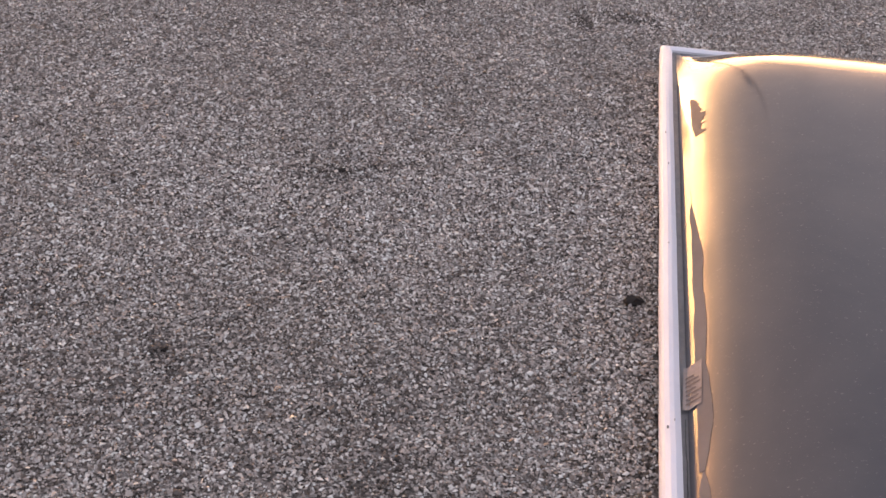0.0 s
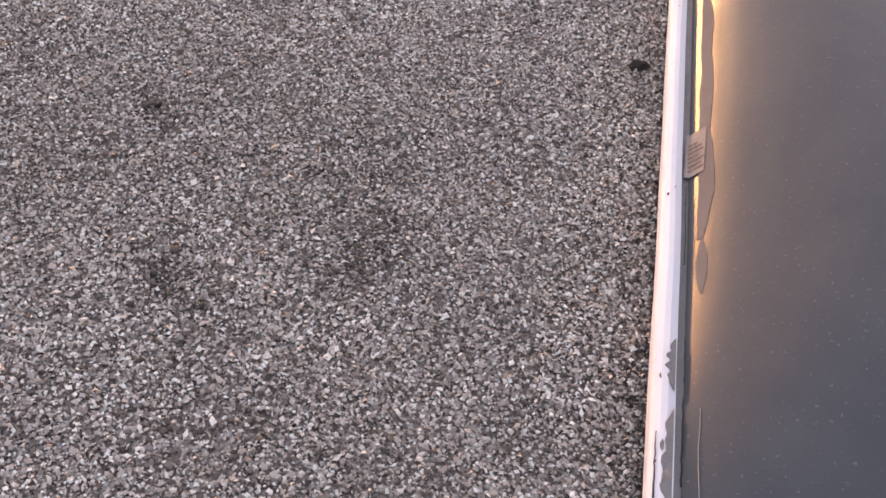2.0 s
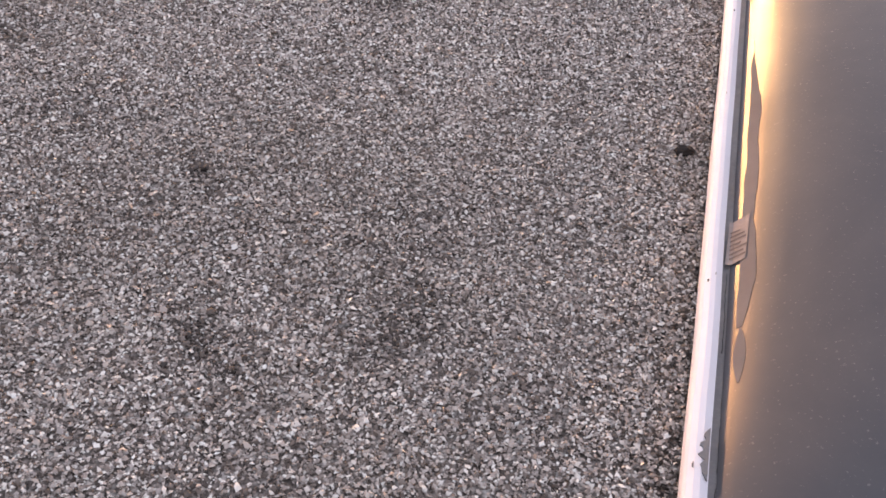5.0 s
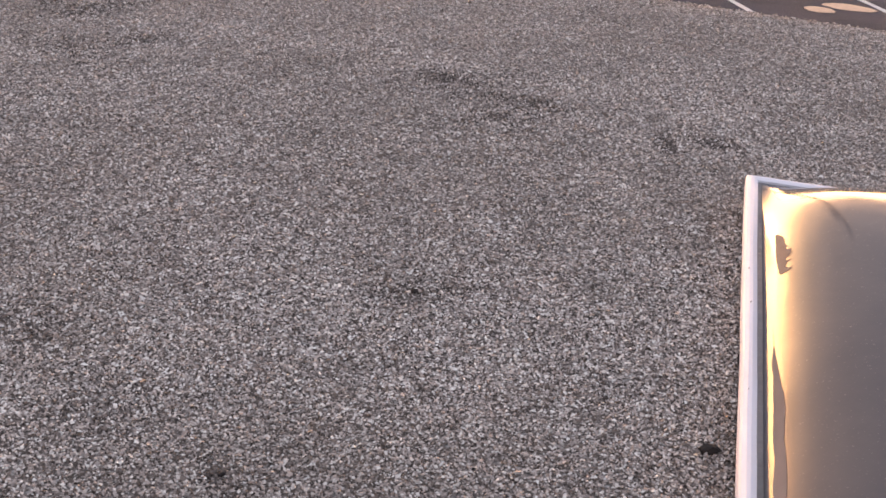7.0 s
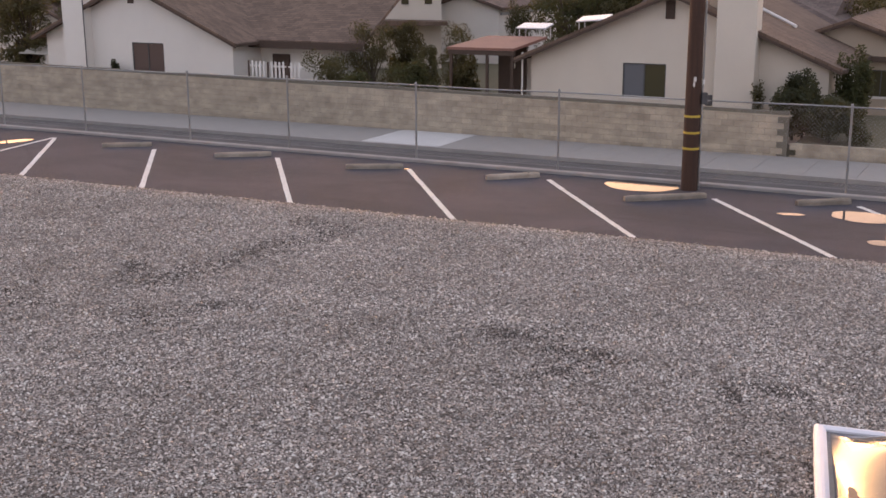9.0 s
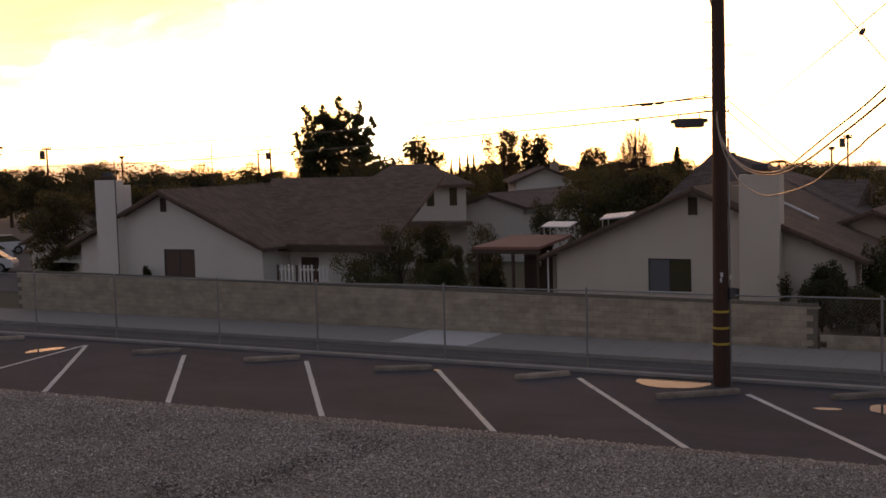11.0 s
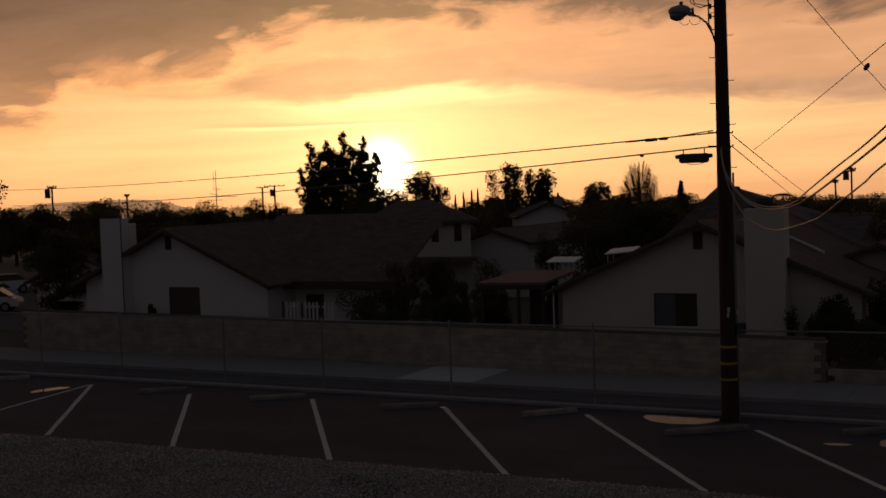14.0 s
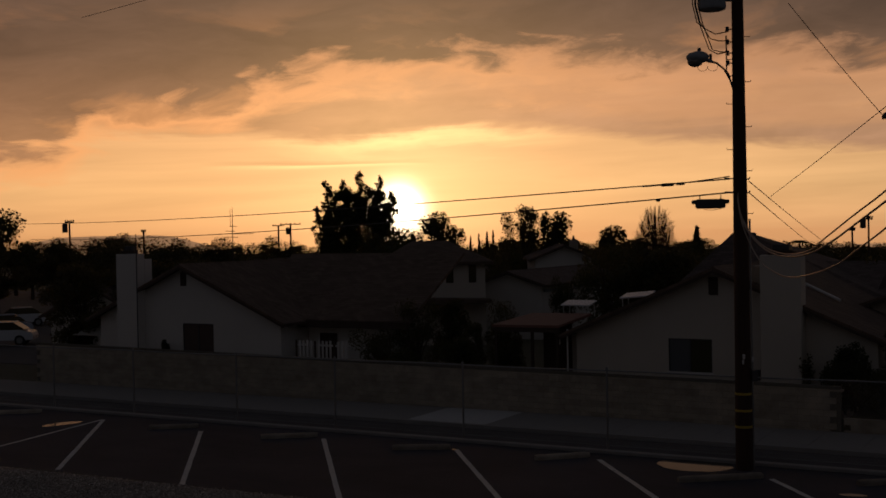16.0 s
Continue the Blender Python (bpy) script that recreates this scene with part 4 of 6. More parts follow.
def build_pole():
    root = thing("utility_pole", pose(PX, PY, 0), "tall dark wooden utility pole with a street lamp", "utility pole")
    bm = bmesh.new()
    rows = []
    for k in range(30):
        z = -0.3 + 12.3 * k / 29
        r = 0.165 - 0.0062 * z
        rows.append([bm.verts.new((r * math.cos(a) * (1 + 0.03 * noise.noise(Vector((math.cos(a) * 2, math.sin(a) * 2, z * 0.3)))), r * math.sin(a), z)) for a in (2 * math.pi * j / 18 for j in range(18))])
    for a, b in zip(rows, rows[1:]):
        for j in range(18):
            bm.faces.new((a[j], a[(j + 1) % 18], b[(j + 1) % 18], b[j]))
    bm.faces.new(rows[-1])
    part("pole", bm, POLE_WOOD, root, smooth=True)
    for z in (0.83, 1.14, 1.46):
        r = 0.165 - 0.0062 * z + 0.006
        bm = lathe(bmesh.new(), [(r - 0.01, z - 0.022), (r, z - 0.022), (r, z + 0.022), (r - 0.01, z + 0.022)], 18)
        part("yellow_band", bm, YELLOW, root, "yellow reflective band")
    # small worn tag plates
    for z, x, w in ((2.18, -0.02, 0.05), (2.08, -0.035, 0.035), (2.13, 0.15, 0.04)):
        bm = box((x - w / 2, -0.172, z - 0.045), (x + w / 2, -0.150, z + 0.045), 0.004)
        part("tag_plate", bm, TRIM_WHITE, root, "small pale tag plate")
    bm = box((0.135, -0.14, 1.70), (0.25, -0.03, 1.92), 0.01)
    part("meter_box", bm, DARK_METAL, root, "small dark metal box")
    bm = tube(bmesh.new(), [(0.165, -0.06, 0.02), (0.165, -0.06, 2.2), (0.155, -0.055, 4.8)], 0.020, 8)
    part("conduit", bm, GALV, root, "grey conduit up the pole")
    for side, zs in ((1, (8.28, 7.42, 6.56, 5.72, 4.9)), (-1, (7.0, 6.13, 7.85, 5.3))):
        for z in zs:
            r = 0.165 - 0.0062 * z
            x = side * r
            bm = tube(bmesh.new(), [(x * 0.8, 0, z), (x + side * 0.11, 0, z), (x + side * 0.115, 0, z + 0.03)], 0.008, 6)
            part("step_bolt", bm, DARK_METAL, root)
    # lamp on its curved arm, built out to the street side
    arm = [(-0.10, -0.03, 7.25), (-0.17, -0.04, 7.46), (-0.28, -0.05, 7.66), (-0.43, -0.06, 7.78), (-0.58, -0.07, 7.82)]
    part("lamp_arm", tube(bmesh.new(), arm, 0.020, 8), DARK_METAL, root, "curved steel arm")
    part("arm_brace", tube(bmesh.new(), [(-0.10, -0.03, 7.55), (-0.17, -0.04, 7.52), (-0.235, -0.045, 7.63), (-0.235, -0.045, 8.30)], 0.014, 6), DARK_METAL, root)
    lamp = part("lamp_head", blob(bmesh.new(), (-0.79, -0.08, 7.89), (0.215, 0.16, 0.12), 2, 3, 0.06), LAMP_GREY, root, "grey metal lamp head", smooth=True)
    part("refractor", blob(bmesh.new(), (-0.84, -0.08, 7.81), (0.15, 0.125, 0.105), 4, 3, 0.03), glass_material("lamp_glass", (0.25, 0.22, 0.20)), lamp, "clouded glass lamp bowl", smooth=True)
    part("photocell", lathe(bmesh.new(), [(0.035, 7.99), (0.035, 8.05), (0.022, 8.07)], 10, (-0.76, -0.08, 0)), DARK_METAL, lamp)
    part("neck", tube(bmesh.new(), [(-0.62, -0.075, 7.84), (-0.50, -0.06, 7.80)], 0.045, 10, 0.6), LAMP_GREY, lamp)
    part("neck_clip", tube(bmesh.new(), [(-0.54, -0.07, 7.82), (-0.54, -0.07, 7.95)], 0.025, 8), DARK_METAL, lamp)
    for k in range(2):
        c = -0.70 + 0.19 * k
        pts = [(c + 0.10 * math.cos(a), -0.08, 7.72 + 0.095 * math.sin(a)) for a in (math.pi + math.pi * j / 8 for j in range(9))]
        part("loose_wire", tube(bmesh.new(), pts, 0.005, 5), CABLE, lamp)
    # insulator rack and transformer
    for i, z in enumerate((8.42, 8.18, 7.97, 7.78)):
        bm = lathe(bmesh.new(), [(0.02, z - 0.05), (0.042, z - 0.035), (0.028, z), (0.042, z + 0.035), (0.02, z + 0.05)], 10, (-0.21, -0.03, 0))
        part("insulator", bm, DARK_METAL, root, "dark spool insulator")
        bm = tube(bmesh.new(), [(-0.24, -0.03, z), (-0.05, 0, z)], 0.012, 6)
        part("insulator_bracket", bm, DARK_METAL, root)
    can = part("transformer_tank", lathe(bmesh.new(), [(0.22, 8.78), (0.255, 8.80), (0.262, 8.83), (0.262, 9.70), (0.27, 9.72), (0.27, 9.78), (0.2, 9.84), (0.05, 9.88)], 24, (-0.50, -0.06, 0)), LAMP_GREY, root, "grey cylindrical transformer tank", smooth=False)
    part("tank_bracket", box((-0.30, -0.10, 9.3), (-0.08, -0.02, 9.38)), DARK_METAL, can)
    part("tank_bracket", box((-0.30, -0.10, 8.95), (-0.08, -0.02, 9.03)), DARK_METAL, can)
    for k in range(3):
        part("bushing", lathe(bmesh.new(), [(0.05, 9.84), (0.03, 9.9), (0.05, 9.93), (0.03, 9.98), (0.015, 10.05)], 10, (-0.60 + 0.1 * k, -0.06, 0)), TRIM_WHITE, can)
    for i, (x0, z1) in enumerate(((-0.86, 8.35), (-0.80, 8.18), (-0.82, 7.97), (-0.76, 7.97))):
        pts = [(x0 + 0.06 * i * 0.3, -0.10, 9.3), (x0 - 0.02, -0.10, 8.9), (x0 + 0.06, -0.10, 8.55), (x0 + 0.25, -0.08, z1 + 0.06), (x0 + 0.42, -0.05, z1 - 0.02 + 0.04 * (i % 2)), (-0.22, -0.03, z1 + 0.02)]
        part("drop_wire", tube(bmesh.new(), pts, 0.011, 5), CABLE, root)
    # cross brackets for the left-hand lines
    for z in (5.56, 5.30):
        part("line_bracket", tube(bmesh.new(), [(-0.30, -0.02, z + 0.02), (0.16, -0.02, z), (0.19, 0.02, z + 0.03)], 0.016, 6), DARK_METAL, root)


def wire(name, points, radius, label, material, category="cable", group="overhead wires"):
    """A hanging line; points: ends and any low points, joined smoothly."""
    pts = [Vector(p) for p in points]
    out = []
    for i in range(len(pts) - 1):
        p0, p1, p2, p3 = pts[max(i - 1, 0)], pts[i], pts[i + 1], pts[min(i + 2, len(pts) - 1)]
        for k in range(14):
            t = k / 14
            out.append(0.5 * ((2 * p1) + (p2 - p0) * t + (2 * p0 - 5 * p1 + 4 * p2 - p3) * t * t + (3 * p1 - p0 - 3 * p2 + p3) * t ** 3))
    out.append(pts[-1])
    return solo(name, tube(bmesh.new(), out, radius, 6), material, Matrix(), label, category, group)


def span(name, a, b, sag, radius, label, material):
    a, b = Vector(a), Vector(b)
    pts = [a.lerp(b, k / 40) - Vector((0, 0, 4 * sag * (k / 40) * (1 - k / 40))) for k in range(41)]
    return solo(name, tube(bmesh.new(), pts, radius, 6), material, Matrix(), label, "cable", "overhead wires")


def build_wires():
    dark = "thin dark overhead line along the street"
    span("overhead_line", (PX - 0.2, PY, 5.57), (-24.62, 70.0, 5.72), 0.20, 0.0145, dark, CABLE)
    span("overhead_line", (PX - 0.2, PY, 5.31), (-24.3, 70.0, 4.78), 0.28, 0.0155, dark, CABLE)
    span("overhead_line", (PX - 0.2, PY, 5.62), (4.30, 24.85, 5.54), 0.02, 0.012, dark, CABLE)
    # splice cases on the lines
    for x, y, z, l, r in ((4.70, 24.15, 5.545, 0.16, 0.034), (4.90, 23.84, 5.55, 0.10, 0.030), (4.55, 24.4, 5.24, 0.03, 0.035)):
        d = Vector((-0.53, 0.83, 0))
        c = Vector((x, y, z))
        bm = tube(bmesh.new(), [c - d * l, c - d * l * 0.6, c + d * l * 0.6, c + d * l], r, 8)
        solo("splice_case", bm, CABLE, Matrix(), "black splice case on an overhead line", "splice", "splice cases")
    box_root = thing("terminal_box", pose(5.30, 22.95, 5.12, 0, 0, -14), "long black cable terminal hanging from the line", "cable terminal")
    bm = cuboid(bmesh.new(), (-0.29, -0.07, -0.10), (0.29, 0.07, 0.085), 0.035)
    part("housing", bm, DARK_METAL, box_root)
    for x in (-0.30, 0.30):
        part("end_cap", box((x - 0.06, -0.06, -0.01), (x + 0.06, 0.06, 0.07), 0.02), DARK_METAL, box_root)
    for x in (-0.2, 0.2):
        part("hanger", tube(bmesh.new(), [(x, 0, 0.07), (x, 0, 0.17)], 0.012, 5), DARK_METAL, box_root)
    part("drop_loop", tube(bmesh.new(), [(-0.2, 0, -0.05), (-0.1, 0, -0.12), (0.05, 0, -0.135), (0.2, 0, -0.10), (0.30, 0, 0.03)], 0.006, 5), CABLE, box_root)
    # service cables that loop down and come back over the roof
    loop = "slack service cable looping from the pole, glinting in low sun"
    wire("service_cable", [(PX - 0.10, PY - 0.18, 5.25), (5.69, 22.3, 5.03), (5.74, 22.2, 4.78), (5.83, 21.8, 4.46), (5.92, 21.2, 4.245), (5.95, 20.2, 4.165), (5.83, 18.6, 4.24), (5.71, 17.4, 4.45), (5.61, 16.0, 4.74), (5.54, 14.0, 5.21), (5.2, 10.0, 6.2)], 0.012, loop, CABLE_SHINY)
    wire("service_cable", [(PX - 0.09, PY - 0.19, 5.22), (5.70, 22.3, 4.97), (5.75, 22.2, 4.70), (5.83, 21.8, 4.42), (5.92, 21.2, 4.20), (5.95, 20.2, 4.12), (5.83, 18.6, 4.19), (5.78, 17.4, 4.38), (5.70, 16.0, 4.67), (5.55, 14.0, 5.08), (5.2, 10.0, 5.95)], 0.015, loop, CABLE_SHINY)
    wire("service_cable", [(PX - 0.08, PY - 0.20, 5.30), (5.67, 22.28, 5.13), (5.73, 22.1, 4.60), (5.85, 21.6, 4.07), (5.93, 20.9, 3.845), (5.95, 19.8, 3.775), (5.79, 17.4, 4.01), (5.67, 16.0, 4.285), (5.58, 14.8, 4.55), (5.52, 14.0, 4.755), (5.2, 10.0, 5.6)], 0.012, loop, CABLE_SHINY)
    # lines that lead away to the houses
    away = "thin overhead line leading from the pole to a house"
    span("house_line", (PX + 0.17, PY, 5.52), (19.9, 60.0, 3.66), 0.03, 0.0095, away, CABLE)
    span("house_line", (PX + 0.17, PY, 5.30), (19.1, 60.0, 3.68), 0.03, 0.0095, away, CABLE)
    span("guy_line", (7.34, 26.0, 5.32), (4.48, 9.0, 6.33), 0.02, 0.0052, "thin line rising over the roof", CABLE)
    span("guy_line", (4.2, 14.0, 7.28), (5.75, 14.0, 5.42), 0.03, 0.0045, "thin line crossing high over the lot", CABLE)
    bm = lathe(bmesh.new(), [(0.01, -0.05), (0.028, -0.03), (0.03, 0.02), (0.01, 0.05)], 10)
    solo("line_insulator", bm, DARK_METAL, pose(5.33, 14.0, 5.925, 0, 35, 0), "small dark strain insulator on a line", "insulator")
    # faint line high on the other side
    span("high_line", (-9.0, 30.0, 10.3), (6.0, 17.0, 11.2), 0.15, 0.006, "fine line high across the sky", CABLE)


build_pole()
build_wires()


# ---- block wall along the sidewalk ----
def build_block_wall():
    d0, thick = 37.94, 0.19
    root = thing("wall_block", LOT, "weathered tan concrete block wall along the sidewalk", "block wall", kind="structure")
    s0, s1, base, courses = -42.6, -7.05, STREET_Z - 0.05, 9

    def top_shift(s):
        return -0.0105 * (s + 42.4)

    bm = bmesh.new()
    pts = [(s0 + 0.02, base - 0.3), (s1 - 0.02, base - 0.3), (s1 - 0.02, base + courses * 0.2 + top_shift(s1) + 0.16), (s0 + 0.02, base + courses * 0.2 + 0.16)]
    prism(bm, pts, d0 + 0.015, d0 + thick - 0.015)
    part("mortar_core", bm, MORTAR, root)
    whole = box((0.004, 0, 0.004), (0.396, thick, 0.196), 0.006)
    near = to_object("block", whole, BLOCK)
    near.parent = root
    first = True
    far = bmesh.new()
    count = 0
    rnd = random.Random(2)
    for c in range(courses):
        k = 0
        s = s0 + (0.2 if c % 2 else 0.0)
        while s + 0.4 <= s1 + 0.001:
            z = base + 0.2 * c + top_shift(s)
            if s > -19.3 and count < 300:
                o = near if first else new("block", near.data)
                first = False
                o.parent, o.location = root, (s, d0 + rnd.uniform(-0.006, 0.006), z)
                o.rotation_euler = (0, 0.0105, 0)
                count += 1
            else:
                y = rnd.uniform(-0.006, 0.006)
                cuboid_fast(far, (s + 0.004, d0 + y, z + 0.004), (s + 0.396, d0 + thick + y, z + 0.196))
            s += 0.4
    tagged(part("block_courses", far, BLOCK_FAR, root), kind="stuff")
    cap = bmesh.new()
    s = s0
    while s < s1 - 0.01:
        z = base + 0.2 * courses + top_shift(s)
        cuboid_fast(cap, (s + 0.003, d0 - 0.012, z), (s + 0.397, d0 + thick + 0.012, z + 0.055))
        s += 0.4
    tagged(part("cap_blocks", cap, BLOCK_FAR, root), kind="stuff")
    # the low wall that goes on past the corner
    low = thing("wall_low", LOT, "low tan block wall below shrubs", "block wall", kind="structure")
    bm = bmesh.new()
    for c in range(3):
        s = -7.0 + (0.2 if c % 2 else 0.0)
        while s < 16:
            cuboid_fast(bm, (s + 0.004, d0 + 0.05, base + 0.2 * c - 0.36 * 0), (s + 0.396, d0 + 0.24, base + 0.2 * c + 0.196))
            s += 0.4
    tagged(part("block_courses", bm, BLOCK_FAR, low), kind="stuff")
    bm = slab(bmesh.new(), [(-7.0, d0 + 0.24), (18, d0 + 0.24), (18, d0 + 9), (-7.0, d0 + 9)], base, base + 0.5)
    solo("ground_bank", bm, SOIL, LOT, "dry planted soil behind the low wall", "soil", kind="structure")


def cuboid_fast(bm, lo, hi):
    v = [bm.verts.new((x, y, z)) for x in (lo[0], hi[0]) for y in (lo[1], hi[1]) for z in (lo[2], hi[2])]
    for f in ((0, 1, 3, 2), (4, 6, 7, 5), (0, 4, 5, 1), (2, 3, 7, 6), (0, 2, 6, 4), (1, 5, 7, 3)):
        bm.faces.new([v[i] for i in f])


build_block_wall()


# ---- houses ----
def gable_house(m, width, depth, eave, ridge, wall_mat, roof_mat, label, windows=(), over=0.5, vent=True, base=-2.0, ridge_at=0.5, name="house", lower_trim=TRIM_DARK):
    """A gable-ended house whose gable faces -y; m is at the front wall's middle, heights are above m. windows: (x, z, w, h, glass, glass)."""
    root = thing(name, m, label, "house")
    h = width / 2
    rx = -h + width * ridge_at
    t = 0.2
    top = lambda x: eave + (ridge - eave) * ((x + h) / (rx + h) if x < rx else (h - x) / (h - rx))
    bm = bmesh.new()
    cuts = sorted({-h, h, rx, *[w[0] - w[2] / 2 for w in windows], *[w[0] + w[2] / 2 for w in windows]})
    for a, b in zip(cuts, cuts[1:]):
        mid = (a + b) / 2
        hole = next((w for w in windows if abs(mid - w[0]) < w[2] / 2), None)
        if hole:
            z0, z1 = hole[1] - hole[3] / 2, hole[1] + hole[3] / 2
            prism(bm, [(a, base), (b, base), (b, z0), (a, z0)], 0, t)
            prism(bm, [(a, z1), (b, z1), (b, top(b)), (a, top(a))], 0, t)
        else:
            prism(bm, [(a, base), (b, base), (b, top(b)), (a, top(a))], 0, t)
    bmesh.ops.remove_doubles(bm, verts=bm.verts, dist=0.0005)
    part("front_wall", bm, wall_mat, root)
    for name2, x in (("side_wall", -h), ("side_wall", h - t)):
        part(name2, box((x, t, base), (x + t, depth, eave)), wall_mat, root)
    part("back_wall", prism(bmesh.new(), [(-h, base), (h, base), (h, eave), (rx, ridge), (-h, eave)], depth, depth + t), wall_mat, root)
    # roof slopes with a thick edge
    for side in (-1, 1):
        ex = side * h
        run = abs(ex - rx)
        pitch = (ridge - eave) / run
        ox = ex + side * over
        oz = eave - over * pitch
        bm = prism(bmesh.new(), [(rx, ridge + 0.02), (ox, oz + 0.02), (ox, oz + 0.12), (rx, ridge + 0.13)], -over, depth + over)
        part("roof_slope", bm, roof_mat, root)
        bm = prism(bmesh.new(), [(rx, ridge - 0.09), (ox, oz - 0.09), (ox, oz + 0.015), (rx, ridge + 0.015)], -over, -over + 0.05)
        part("fascia", bm, lower_trim, root, "dark painted fascia board")
        part("gutter", box((min(ox, ox + side * 0.1), -over, oz - 0.02), (max(ox, ox + side * 0.1), depth + over, oz + 0.1)), lower_trim, root)
    part("ridge_cap", prism(bmesh.new(), [(rx - 0.14, ridge + 0.06), (rx + 0.14, ridge + 0.06), (rx, ridge + 0.17)], -over, depth + over), roof_mat, root)
    if vent:
        v = part("gable_vent", box((rx - 0.30, -0.03, ridge - 0.88), (rx + 0.04, 0.02, ridge - 0.24)), lower_trim, root, "dark louvred gable vent")
        for k in range(6):
            part("louvre", box((rx - 0.28, -0.05, ridge - 0.85 + 0.1 * k), (rx + 0.02, -0.025, ridge - 0.80 + 0.1 * k)), lower_trim, v)
    for x, z, w, hh, ga, gb in windows:
        win = part("window", box((x - w / 2 - 0.05, -0.02, z - hh / 2 - 0.09), (x + w / 2 + 0.05, 0.10, z - hh / 2)), TRIM_WHITE, root, "aluminium sliding window")
        bm = bmesh.new()
        for lo, hi in (((x - w / 2, z - hh / 2), (x - w / 2 + 0.04, z + hh / 2)), ((x + w / 2 - 0.04, z - hh / 2), (x + w / 2, z + hh / 2)), ((x - w / 2, z + hh / 2 - 0.04), (x + w / 2, z + hh / 2)), ((x - 0.02, z - hh / 2), (x + 0.02, z + hh / 2 - 0.04))):
            cuboid(bm, (lo[0], 0.03, lo[1]), (hi[0], 0.09, hi[1]))
        part("window_frame", bm, DARK_METAL, win)
        for a, b, g in ((x - w / 2 + 0.04, x - 0.02, ga), (x + 0.02, x + w / 2 - 0.04, gb)):
            part("pane", box((a, 0.055, z - hh / 2), (b, 0.065, z + hh / 2 - 0.04)), g, win)
        part("curtain", box((x - w / 2, 0.14, z - hh / 2), (x + w / 2, 0.16, z + hh / 2)), CANVAS, win)
    return root


def chimney(parent, x0, x1, y0, y1, base, top, material, cap=True):
    c = part("chimney", box((x0, y0, base), (x1, y1, top), 0.02), material, parent, "broad stucco chimney")
    if cap:
        part("chimney_cap", box((x0 + 0.25, y0 + 0.1, top), (x1 - 0.25, y1 - 0.1, top + 0.16), 0.02), TRIM_DARK, c)
        part("spark_arrester", box((x0 + 0.4, y0 + 0.15, top + 0.16), (x1 - 0.4, y1 - 0.15, top + 0.36), 0.02), DARK_METAL, c)
    return c


def at_lot(s, d, z=0.0, turn=0.0):
    return LOT @ pose(s, d, z, 0, 0, turn)


